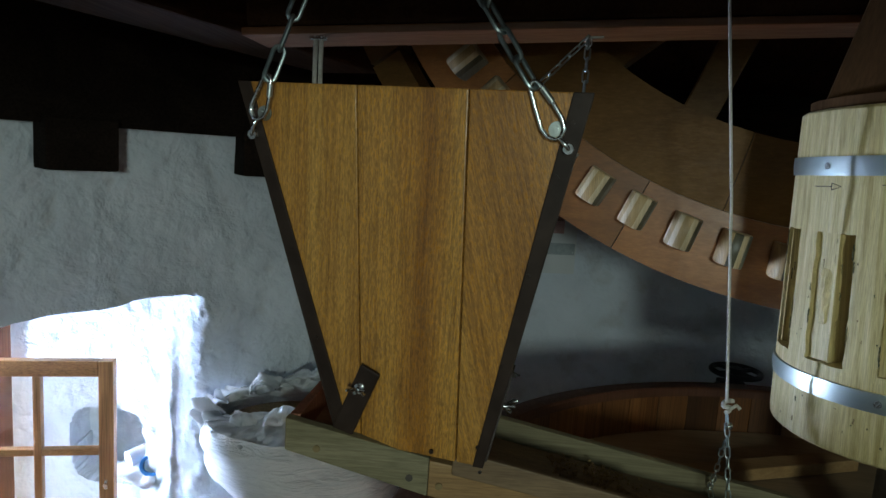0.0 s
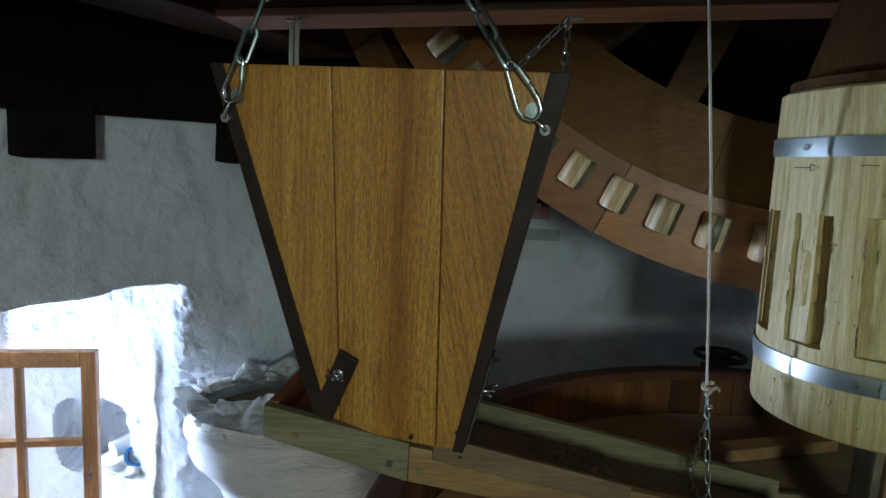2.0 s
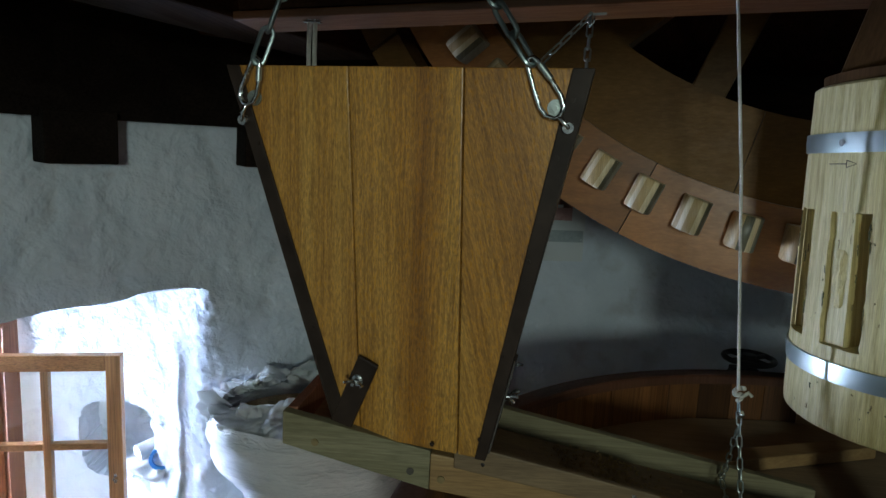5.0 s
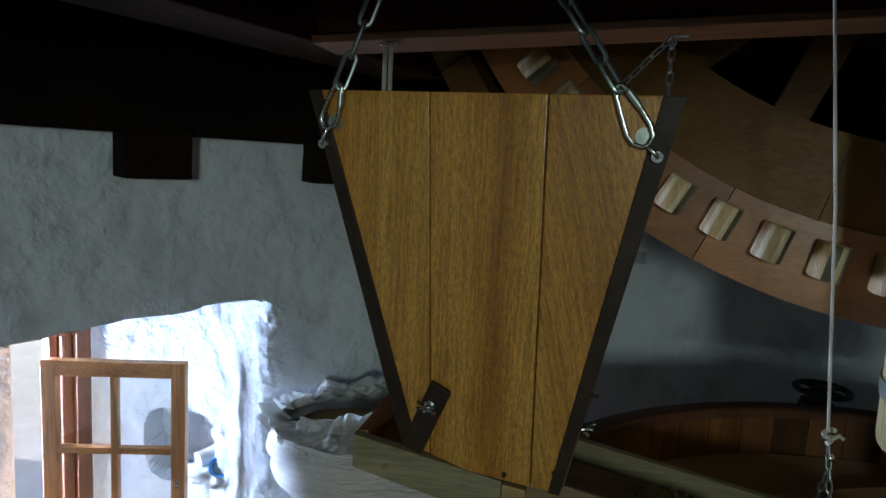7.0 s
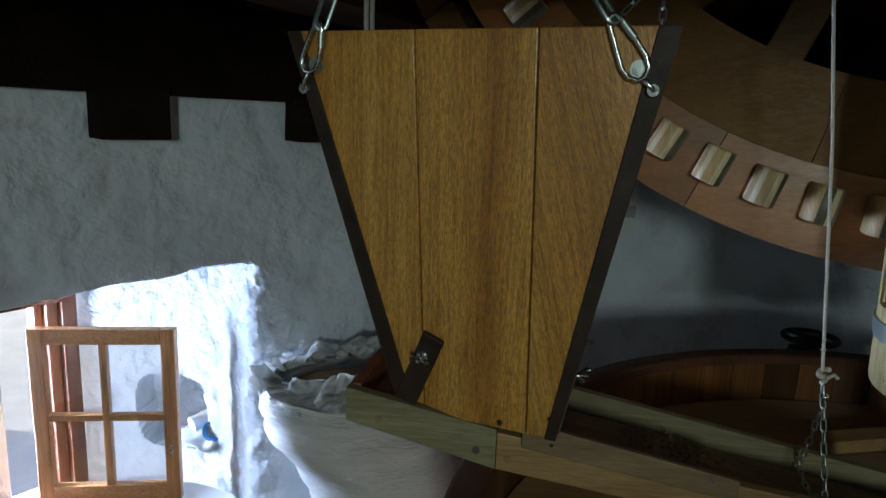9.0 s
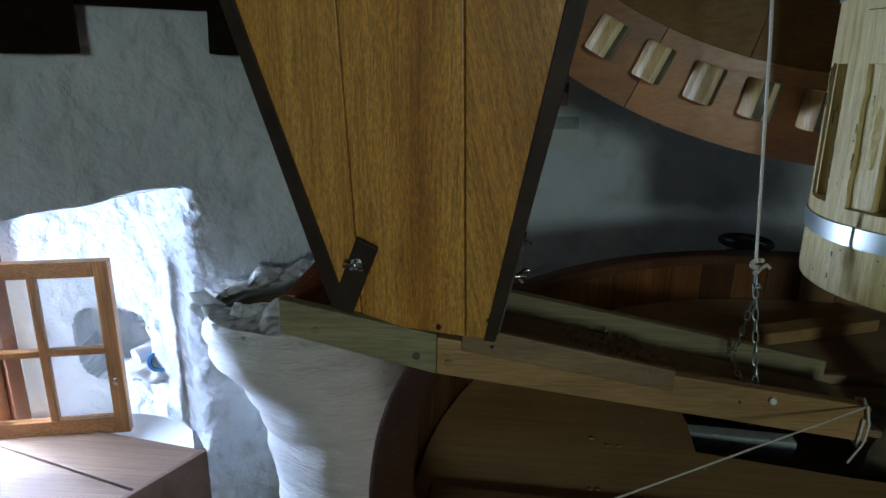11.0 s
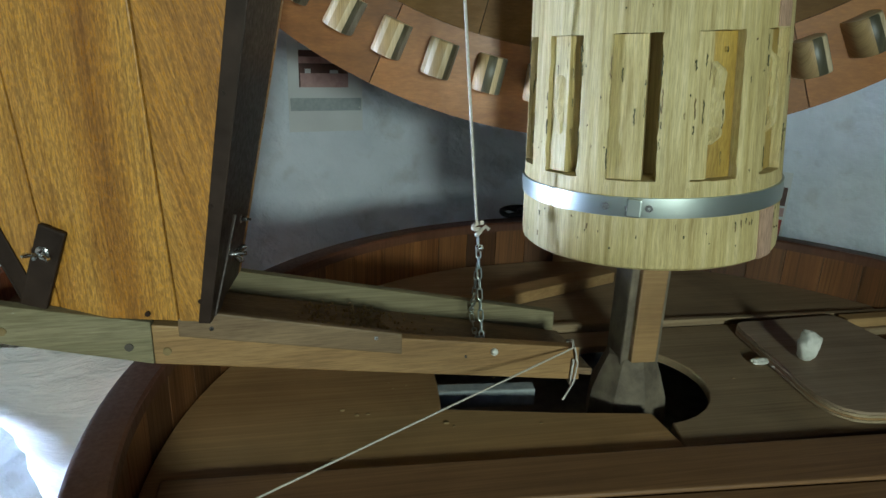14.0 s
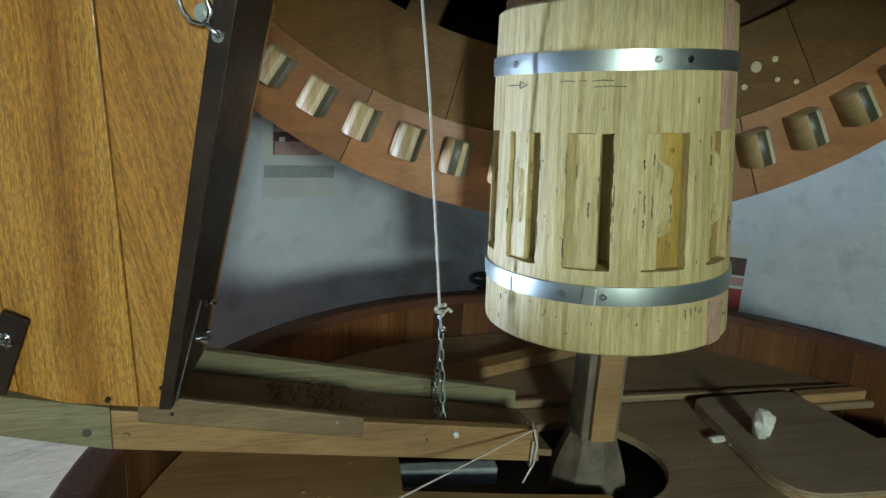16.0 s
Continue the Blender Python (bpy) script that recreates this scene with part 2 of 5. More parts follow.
M["cog_dark"] = wood("shaded_cog_flank", (0.045, 0.042, 0.025), (0.085, 0.078, 0.048), (0.16, 0.14, 0.085), "c", 120, 0.3, vary=0.25, pores=0.7)
M["ply_top"] = wood("dusty_plywood_face", (0.24, 0.17, 0.11), (0.31, 0.225, 0.15), (0.37, 0.275, 0.19), "x", 25, 0.5, vary=0.1, stain=0.7, pores=0.85)
M["amber"] = wood("resin_stained_pine", (0.28, 0.17, 0.03), (0.42, 0.27, 0.055), (0.52, 0.36, 0.10), "z", 120, 0.35, vary=0.2, pores=0.6)
M["beam"] = wood("red_brown_beam", (0.085, 0.028, 0.008), (0.135, 0.046, 0.013), (0.18, 0.068, 0.02), "x", 25, 0.38, vary=0.15, pores=0.85)
M["shaft"] = wood("dark_brown_shaft", (0.035, 0.016, 0.005), (0.06, 0.028, 0.009), (0.085, 0.04, 0.013), "z", 25, 0.6, vary=0.2, pores=0.8)
M["dark"] = wood("sooty_oak", (0.010, 0.007, 0.005), (0.018, 0.012, 0.009), (0.028, 0.019, 0.014), "x", 22, 0.85, vary=0.3)
M["ceil"] = wood("dark_red_boards", (0.03, 0.012, 0.008), (0.06, 0.024, 0.015), (0.09, 0.036, 0.023), "y", 22, 0.7, vary=0.4)
M["ceil_beam"] = wood("dark_reddish_timber", (0.034, 0.013, 0.005), (0.06, 0.024, 0.010), (0.085, 0.036, 0.015), "y", 25, 0.6, vary=0.4, pores=0.7)
for k in ("dark", "ceil", "ceil_beam", "shaft", "wheel_back", "iron"):
    M[k].node_tree.nodes["Principled BSDF"].inputs["Specular IOR Level"].default_value = 0.25 if k in ("wheel_back", "iron") else 0.08
M["casement"] = wood("varnished_casement", (0.27, 0.11, 0.035), (0.40, 0.185, 0.062), (0.50, 0.25, 0.095), "z", 40, 0.35, vary=0.1, coat=0.3)
M["casement_rail"] = wood("varnished_casement_rail", (0.27, 0.11, 0.035), (0.40, 0.185, 0.062), (0.50, 0.25, 0.095), "x", 40, 0.35, vary=0.1, coat=0.3)
M["frame"] = wood("dark_varnished_frame", (0.13, 0.05, 0.022), (0.19, 0.075, 0.034), (0.25, 0.105, 0.05), "z", 35, 0.4, vary=0.1)
M["floor"] = wood("worn_floorboards", (0.12, 0.075, 0.045), (0.18, 0.115, 0.07), (0.23, 0.155, 0.1), "y", 25, 0.7, vary=0.3)
M["bench"] = wood("worn_bench_wood", (0.13, 0.075, 0.045), (0.19, 0.115, 0.07), (0.25, 0.155, 0.10), "x", 30, 0.5, vary=0.35, rot=(0, 0, 0.5), pores=0.7)
M["rope"] = plain("cotton_rope", (0.55, 0.50, 0.42), (0.70, 0.66, 0.58), 260, 0.9, 0, 0.6)
M["stone"] = plain("bluish_millstone", (0.26, 0.29, 0.29), (0.40, 0.43, 0.42), 30, 0.9, 0, 0.5, 0.004)
M["chalk"] = plain("white_chalk", (0.62, 0.60, 0.52), (0.80, 0.78, 0.70), 30, 0.9, 0, 0.7, 0.004)
M["grain_"] = plain("wheat_grain", (0.22, 0.14, 0.055), (0.36, 0.25, 0.11), 120, 0.7, 0, 0.2)
M["ply_edge"] = wood("plywood_edge", (0.30, 0.21, 0.12), (0.46, 0.35, 0.21), (0.56, 0.45, 0.29), "x", 160, 0.6)
M["ink"] = plain("pencil_marks", (0.06, 0.05, 0.04), (0.10, 0.08, 0.06), 40, 0.8)
M["scar"] = plain("dark_worn_scar", (0.16, 0.11, 0.045), (0.26, 0.18, 0.075), 60, 0.75, 0, 0.3)
M["enamel"] = plain("black_cast_iron", (0.018, 0.018, 0.02), (0.032, 0.032, 0.034), 30, 0.45, 0.3)
M["paper"] = plain("paper", (0.60, 0.62, 0.62), (0.66, 0.68, 0.68), 6, 0.6, 0, 0.05)
M["print_dark"] = plain("dark_print", (0.07, 0.03, 0.025), (0.12, 0.05, 0.04), 40, 0.5)
M["print_pink"] = plain("pink_print", (0.40, 0.23, 0.22), (0.52, 0.33, 0.30), 40, 0.5)
M["print_grey"] = plain("grey_print", (0.30, 0.34, 0.35), (0.38, 0.42, 0.43), 60, 0.5)
M["print_red"] = plain("red_print", (0.36, 0.05, 0.04), (0.45, 0.08, 0.06), 40, 0.5)
M["blue"] = plain("blue_tape", (0.05, 0.25, 0.62), (0.08, 0.33, 0.72), 20, 0.5)
M["white_roll"] = plain("white_paper_roll", (0.72, 0.70, 0.64), (0.80, 0.78, 0.72), 20, 0.8)
M["out"] = plain("pale_outdoors", (0.7, 0.72, 0.74), (0.8, 0.82, 0.84), 3, 0.9)


def sack_mat():
    m, n, l, b = nodes_of("woven_plastic_sack")
    co = mapped(n, l, (3, 3, 20), False)
    t = noise_tex(n, l, co, 6, 6, 0.6, 1.2)
    fine = mapped(n, l, (1, 1, 1), False)
    t2 = noise_tex(n, l, fine, 300, 2)
    c = ramp(n, l, t.outputs[0], [(0.3, (0.66, 0.66, 0.66)), (0.6, (0.78, 0.78, 0.77))])
    l.new(c.outputs[0], b.inputs["Base Color"])
    b.inputs["Roughness"].default_value = 0.42
    b1, b2 = n.new("ShaderNodeBump"), n.new("ShaderNodeBump")
    b1.inputs["Strength"].default_value, b1.inputs["Distance"].default_value = 0.7, 0.012
    b2.inputs["Strength"].default_value, b2.inputs["Distance"].default_value = 0.2, 0.0008
    l.new(t.outputs[0], b1.inputs["Height"])
    l.new(t2.outputs[0], b2.inputs["Height"])
    l.new(b1.outputs[0], b2.inputs["Normal"])
    l.new(b2.outputs[0], b.inputs["Normal"])
    return m


M["sack"] = sack_mat()


def clear_mat(name, tint, rough):
    m, n, l, b = nodes_of(name)
    b.inputs["Base Color"].default_value = (*tint, 1)
    b.inputs["Roughness"].default_value = rough
    b.inputs["Transmission Weight"].default_value = 1.0
    b.inputs["IOR"].default_value = 1.45
    return m


M["glass"] = clear_mat("window_glass", (0.97, 0.99, 1.0), 0.0)


def film_mat():
    """White plastic film, which lets light through."""
    m = plain("crumpled_plastic_film", (0.74, 0.74, 0.73), (0.84, 0.84, 0.83), 6, 0.35, 0, 0.02, 0.001, 2)
    n, l = m.node_tree.nodes, m.node_tree.links
    tr, mx = n.new("ShaderNodeBsdfTranslucent"), n.new("ShaderNodeMixShader")
    tr.inputs["Color"].default_value = (0.85, 0.85, 0.84, 1)
    mx.inputs[0].default_value = 0.3
    l.new(n["Principled BSDF"].outputs[0], mx.inputs[1])
    l.new(tr.outputs[0], mx.inputs[2])
    l.new(mx.outputs[0], n["Material Output"].inputs[0])
    return m


M["film"] = film_mat()

# ---- builders ----


def part(name, bm, mat, parent=None, label="", smooth=None):
    """Links a bmesh, made in world coordinates, as one mesh object under a thing or a part."""
    me = bpy.data.meshes.new(name)
    bm.normal_update()
    bm.to_mesh(me)
    bm.free()
    me.materials.append(M[mat])
    if smooth is not None:
        me.polygons.foreach_set("use_smooth", [True] * len(me.polygons))
        me.set_sharp_from_angle(angle=radians(smooth))
    ob = new(name, me)
    if parent:
        ob.parent = parent
        ob.matrix_parent_inverse = parent.matrix_world.inverted()
    if label:
        ob["label"] = label
    return ob


def thing(name, at, label, category, group="", kind=""):
    e = new(name)
    e.empty_display_size = 0.05
    e.location = at
    bpy.context.view_layer.update()
    return tagged(e, label, category, group, kind)


def add(bm, verts, faces):
    vs = [bm.verts.new(v) for v in verts]
    for f in faces:
        bm.faces.new([vs[i] for i in f])
    return vs


def box(size, m, bevel=0.004, bm=None):
    """A bevelled box of that size, centred on the pose m."""
    b = bmesh.new()
    bmesh.ops.create_cube(b, size=1, matrix=Matrix.Diagonal((*size, 1)))
    if bevel:
        bmesh.ops.bevel(b, geom=b.edges[:], offset=min(bevel, min(size) * 0.4), segments=2, affect="EDGES", profile=0.6)
    bmesh.ops.transform(b, matrix=m, verts=b.verts)
    if bm is None:
        return b
    me = bpy.data.meshes.new("t")
    b.to_mesh(me)
    b.free()
    bm.from_mesh(me)
    bpy.data.meshes.remove(me)
    return bm


def hexa(c, bevel=0.003):
    """A solid with eight given corners: four below, four above, in the same order round."""
    b = bmesh.new()
    add(b, c, [(3, 2, 1, 0), (4, 5, 6, 7), (0, 1, 5, 4), (1, 2, 6, 5), (2, 3, 7, 6), (3, 0, 4, 7)])
    bmesh.ops.recalc_face_normals(b, faces=b.faces)
    if bevel:
        bmesh.ops.bevel(b, geom=b.edges[:], offset=bevel, segments=2, affect="EDGES", profile=0.6)
    return b


def slab(p, q, r, s, up, bevel=0.003):
    """A board between four corners, thickened by the vector up."""
    u = Vector(up)
    return hexa([Vector(a) for a in (p, q, r, s)] + [Vector(a) + u for a in (p, q, r, s)], bevel)


def bar(a, b_, w, h, bevel=0.004, roll=0.0):
    """A squared bar from a to b; w across, h upwards."""
    a, b_ = Vector(a), Vector(b_)
    d = b_ - a
    m = Matrix.Translation((a + b_) / 2) @ d.to_track_quat("X", "Z").to_matrix().to_4x4() @ Matrix.Rotation(radians(roll), 4, "X")
    return box((d.length, w, h), m, bevel)


def rod(a, b_, r, seg=16, r2=None, bm=None):
    a, b_ = Vector(a), Vector(b_)
    d = b_ - a
    own = bm is None
    bm = bm or bmesh.new()
    m = Matrix.Translation((a + b_) / 2) @ d.to_track_quat("Z", "Y").to_matrix().to_4x4()
    bmesh.ops.create_cone(bm, cap_ends=True, segments=seg, radius1=r, radius2=r if r2 is None else r2, depth=d.length, matrix=m)
    return bm


def tube(pts, r, seg=8, closed=False, bm=None):
    """A round tube along points."""
    bm = bm or bmesh.new()
    pts = [Vector(p) for p in pts]
    n = len(pts)
    rings, ref = [], None
    for i, p in enumerate(pts):
        a = pts[(i - 1) % n] if closed or i else p
        c = pts[(i + 1) % n] if closed or i < n - 1 else p
        d = (c - a).normalized()
        if ref is None:
            ref = d.orthogonal().normalized()
        ref = (ref - d * ref.dot(d)).normalized()
        e = d.cross(ref)
        rr = r[i] if isinstance(r, (list, tuple)) else r
        rings.append([bm.verts.new(p + (ref * math.cos(k) + e * math.sin(k)) * rr) for k in (2 * math.pi * j / seg for j in range(seg))])
    for i in range(n if closed else n - 1):
        u, v = rings[i], rings[(i + 1) % n]
        off = 0
        if closed and i == n - 1:
            off = min(range(seg), key=lambda o: (u[0].co - v[o].co).length)
        for j in range(seg):
            bm.faces.new((u[j], u[(j + 1) % seg], v[(j + 1 + off) % seg], v[(j + off) % seg]))
    if not closed:
        bm.faces.new(rings[0][::-1])
        bm.faces.new(rings[-1])
    return bm


def lathe(profile, centre, seg=64, bm=None, closed=True):
    """Turns (radius, height) points round an upright axis."""
    bm = bm or bmesh.new()
    rows = []
    for r, z in profile:
        rows.append([bm.verts.new((centre[0] + r * math.cos(a), centre[1] + r * math.sin(a), centre[2] + z)) for a in (2 * math.pi * j / seg for j in range(seg))])
    k = len(rows)
    for i in range(k if closed else k - 1):
        u, v = rows[i], rows[(i + 1) % k]
        for j in range(seg):
            bm.faces.new((u[j], u[(j + 1) % seg], v[(j + 1) % seg], v[j]))
    bmesh.ops.recalc_face_normals(bm, faces=bm.faces)
    return bm


def link_loop(at, along, side, length, width, wire, seg=8):
    """One chain link: a round wire bent into a long loop."""
    along, side = Vector(along).normalized(), Vector(side)
    side = (side - along * side.dot(along)).normalized()
    r, h = (width - wire) / 2, (length - width) / 2
    pts = []
    for s in (1, -1):
        for k in range(7):
            a = math.pi * k / 6
            pts.append(Vector(at) + along * s * (h + r * math.sin(a)) + side * s * r * math.cos(a))
    return tube(pts, wire / 2, seg, True)


def chain(name, a, b_, pitch, width, wire, mat, label, parent=None, sag=0.0, turn=0.0):
    """A chain of separate links from a to b."""
    a, b_ = Vector(a), Vector(b_)
    ch = parent or thing(name, a, label, "chain")
    d = b_ - a
    n = max(1, round(d.length / pitch))
    u = d.normalized().orthogonal().normalized()
    u.rotate(Matrix.Rotation(radians(turn), 3, d))
    w = d.normalized().cross(u)
    for i in range(n):
        f, g = i / n, (i + 1) / n
        p, q = a + d * f, a + d * g
        p.z -= sag * 4 * f * (1 - f)
        q.z -= sag * 4 * g * (1 - g)
        side = (u + w).normalized() if i % 2 else (u - w).normalized()
        part("link", link_loop((p + q) / 2, q - p, side, d.length / n + 2 * wire * 0.95, width, wire), mat, ch, smooth=40)
    return ch


def hex_bolt(at, normal, r, h, parent, mat="brass", name="bolt"):
    n_ = Vector(normal).normalized()
    b = rod(Vector(at), Vector(at) + n_ * h, r, 6)
    rod(Vector(at) - n_ * 0.001, Vector(at) + n_ * h * 0.25, r * 1.5, 16, bm=b)
    rod(Vector(at) + n_ * h * 0.9, Vector(at) + n_ * h * 1.6, r * 0.5, 10, bm=b)
    return part(name, b, mat, parent, smooth=30)


def wing_nut(at, normal, across, parent, s=0.012):
    n_, a = Vector(normal).normalized(), Vector(across).normalized()
    at = Vector(at)
    b = rod(at, at + n_ * s * 0.9, s * 0.5, 12, s * 0.35)
    rod(at, at + n_ * s * 1.9, s * 0.24, 8, bm=b)
    rod(at - n_ * 0.001, at + n_ * 0.0018, s * 0.85, 16, bm=b)
    for k in (1, -1):
        p = at + n_ * s * 0.5
        tube([p, p + a * k * s * 0.6 + n_ * s * 0.35, p + a * k * s * 1.15 + n_ * s * 0.9, p + a * k * s * 1.25 + n_ * s * 1.3], [s * 0.2, s * 0.24, s * 0.36, s * 0.16], 8, bm=b)
    return part("wing_nut", b, "brass", parent, "bright steel wing nut", smooth=50)

# ---- the tower ----
CX, CY, RW, TOP = 0.80, 0.30, 2.46, 2.02
A0, A1 = 135.0, 168.0        # the window's reveal on the wall's inner face, degrees round the tower
SILL = 0.47
JR, JL = Vector((-1.70, 2.166, 0)), Vector((-2.09, 1.37, 0))   # the frame's ends, right and left
HEAD_OUT = 1.26


def rough(p, amp, scale=2.0):
    return amp * (noise.noise(Vector(p) * scale) + 0.5 * noise.noise(Vector(p) * scale * 3.1) + 0.3 * noise.noise(Vector(p) * scale * 9))


def wall_at(deg, z):
    a = radians(deg)
    d = rough((math.cos(a) * 2.4, math.sin(a) * 2.4, z), 0.014)
    if deg <= A0 and z < 1.5:
        # the worn, rounded corner beside the window
        f = math.exp(-(A0 - deg) / 1.6) * min(1.0, (1.5 - z) * 8)
        d += f * (0.006 + 0.016 * noise.noise(Vector((deg * 0.5, z * 9, 3))) + 0.02 * noise.noise(Vector((deg * 1.5, z * 23, 7))))
    return Vector((CX + (RW + d) * math.cos(a), CY + (RW + d) * math.sin(a), z))


def corner(z):
    """How many degrees of the wall the rounded corner beside the window takes at a height."""
    return 3.8 * min(1.0, max(0.0, head_z(A0) - z) / 0.16) ** 0.6 * min(1.0, max(0.0, z - SILL) / 0.12)


def head_z(deg):
    """The underside of the lintel where it meets the room."""
    return 1.472 - 0.055 * (deg - A0) / 20 + rough((deg * 0.2, 0, 0), 0.012, 1.5)


def sheet(bm, fn, nu, nv):
    g = [[bm.verts.new(fn(i / nu, j / nv)) for i in range(nu + 1)] for j in range(nv + 1)]
    for j in range(nv):
        for i in range(nu):
            bm.faces.new((g[j][i], g[j][i + 1], g[j + 1][i + 1], g[j + 1][i]))
    return g


bm = bmesh.new()
sheet(bm, lambda u, v: wall_at(A1 + (343 - A1 + A0) * u - 360 * (A1 + (343 - A1 + A0) * u > 360), TOP * v), 200, 50)
sheet(bm, lambda u, v: wall_at(A0 - 17 + (17 - corner(TOP * v)) * u, TOP * v), 80, 130)
sheet(bm, lambda u, v: wall_at(A0 + (A1 - A0) * u, SILL * v), 30, 10)
sheet(bm, lambda u, v: wall_at(A0 + (A1 - A0) * u, head_z(A0 + (A1 - A0) * u) * (1 - v) + TOP * v), 44, 20)
# outer skin, so that the wall has its thickness
sheet(bm, lambda u, v: Vector((CX + 3.15 * math.cos(radians(158 + 344 * u - 10)), CY + 3.15 * math.sin(radians(158 + 344 * u - 10)), 2.3 * v)), 90, 2)
sheet(bm, lambda u, v: Vector((CX + (RW + 0.70 * v) * math.cos(2 * math.pi * u), CY + (RW + 0.70 * v) * math.sin(2 * math.pi * u), TOP)), 90, 1)
tower = tagged(part("wall_round", bm, "plaster", smooth=60), "limewashed uneven plaster wall of a round mill tower", "wall", kind="structure")

# the reveal: right cheek with a niche, left cheek, sloping head


def cheek(u, z):
    def curve(k):
        a = wall_at(A0, z)
        return a * (1 - k) ** 2 + Vector((-1.15, 2.42, z)) * 2 * k * (1 - k) + Vector((JR.x, JR.y, z)) * k * k
    turn = 0.17
    if u < turn:
        # rounded from the wall's face into the cheek
        f = u / turn
        p = wall_at(A0 - corner(z), z) * (1 - f) ** 2 + curve(0.0) * 2 * f * (1 - f) + curve(turn) * f * f
    else:
        p = curve(u)
    n = Vector((-0.15, -0.99, 0)).lerp(Vector((0.6, -0.8, 0)), max(0.0, 1 - u / turn))
    e = min(1.0, u / 0.04) * math.exp(-u * 5)
    lumps = rough(p, 0.015, 5) * (1 - u) * min(1.0, u / 0.05) + 0.010 * (1 - u) ** 2 * noise.noise(p * 22) * min(1.0, u / 0.05)
    return p + n * (lumps + 0.006 * (1 - u) ** 2 * noise.noise(p * 55) * min(1.0, u / 0.03) + 0.009 * e * noise.noise(p * 14) + 0.007 * e * noise.noise(p * 38) + 0.005 * e * noise.noise(p * 80))


bm = bmesh.new()
nu, nv = 130, 140
grid = {}
for j in range(nv + 1):
    for i in range(nu + 1):
        u = i / nu
        top = head_z(A0) * (1 - u) + (HEAD_OUT + 0.03) * u
        grid[i, j] = bm.verts.new(cheek(u, SILL + (top - SILL) * j / nv))
hole = set()
for j in range(nv):
    for i in range(nu):
        u, z = (i + 0.5) / nu, grid[i, j].co.z
        if ((u - 0.665) / 0.165) ** 4 + ((z - 0.775 - 0.06 * (u - 0.665)) / 0.155) ** 4 < 1 + 0.35 * noise.noise(grid[i, j].co * 9):
            hole.add((i, j))
            continue
        bm.faces.new((grid[i, j], grid[i + 1, j], grid[i + 1, j + 1], grid[i, j + 1]))
deep = {}
for i, j in hole:
    for k in ((i, j), (i + 1, j), (i + 1, j + 1), (i, j + 1)):
        if k not in deep:
            c = grid[k].co
            deep[k] = bm.verts.new(c + Vector((-0.03, 0.17 + 0.012 * noise.noise(c * 12), 0)))
    bm.faces.new([deep[k] for k in ((i, j), (i + 1, j), (i + 1, j + 1), (i, j + 1))])
for i, j in hole:
    for (di, dj), (k1, k2) in {(-1, 0): ((i, j), (i, j + 1)), (1, 0): ((i + 1, j), (i + 1, j + 1)), (0, -1): ((i, j), (i + 1, j)), (0, 1): ((i, j + 1), (i + 1, j + 1))}.items():
        if (i + di, j + dj) not in hole:
            bm.faces.new((grid[k1], grid[k2], deep[k2], deep[k1]))


def left_cheek(u, v):
    a = wall_at(A1, 1)
    z1 = head_z(A1) * (1 - u) + HEAD_OUT * u
    p = Vector((a.x, a.y, 0)).lerp(JL, u)
    p.z = SILL + (z1 - SILL) * v
    return p + Vector((0, 1, 0)) * rough(p, 0.012, 5)


def head_face(u, v):
    d = A0 + (A1 - A0) * u
    a = wall_at(d, head_z(d))
    a.z = head_z(d)
    b_ = JR.lerp(JL, u)
    p = a.lerp(Vector((b_.x, b_.y, HEAD_OUT + 0.03)), v)
    return p + Vector((0, 0, 1)) * rough(p, 0.012, 5) * v * (1 - v) * 4


sheet(bm, left_cheek, 16, 16)
sheet(bm, head_face, 30, 16)
tagged(part("window_reveal", bm, "plaster", smooth=50), "thick rough whitewashed window reveal with a niche", "wall", kind="structure")

# outside strip of ground and a pale wall far off, seen only as glare
bm = box((14, 0.2, 8), pose(-7.0, 6.0, 2, 0, 0, 60), 0)
tagged(part("backdrop", bm, "out"), "pale sunlit surface outside the window", "backdrop", kind="structure")
bm = bmesh.new()
bmesh.ops.create_circle(bm, cap_ends=True, segments=48, radius=60, matrix=pose(CX, CY, -0.12))
tagged(part("ground", bm, "out"), "pale ground outside the tower", "ground", kind="structure")

bm = bmesh.new()
bmesh.ops.create_circle(bm, cap_ends=True, segments=64, radius=3.1, matrix=pose(CX, CY, -0.04))
floor_ = tagged(part("floor", bm, "floor"), "worn wooden floorboards of the mill", "floor", kind="structure")

# wall plate ring and dark boarding above it
tagged(part("wall_plate", lathe([(RW - 0.07, 1.998), (RW + 0.4, 1.998), (RW + 0.4, 2.30), (RW - 0.07, 2.30)], (CX, CY, 0), 96), "dark"), "sooty dark timber ring on the wall top", "trim", kind="structure")
for deg in (158, 143.5, 129.8, 114, 96, 78, 60, 42, 24, 200, 225, 250, 290, 320, 345):
    a = radians(deg)
    ob = part("joist_end", box((0.32, 0.188, 0.145), Matrix.Translation((CX + (RW + 0.055) * math.cos(a), CY + (RW + 0.055) * math.sin(a), 1.945)) @ Matrix.Rotation(a, 4, "Z"), 0.006), "dark")
    tagged(ob, "black timber joist end let into the wall", "beam", "joist ends round the wall", "structure")

# cap lining: a dark board cone with a hatch behind
bm = bmesh.new()


def lining(u, v):
    a = radians(-90 + 22 + (360 - 44) * u)
    r = (RW + 0.2) * (1 - 0.42 * v)
    return Vector((CX + r * math.cos(a), CY + r * math.sin(a), 2.29 + 2.6 * v))


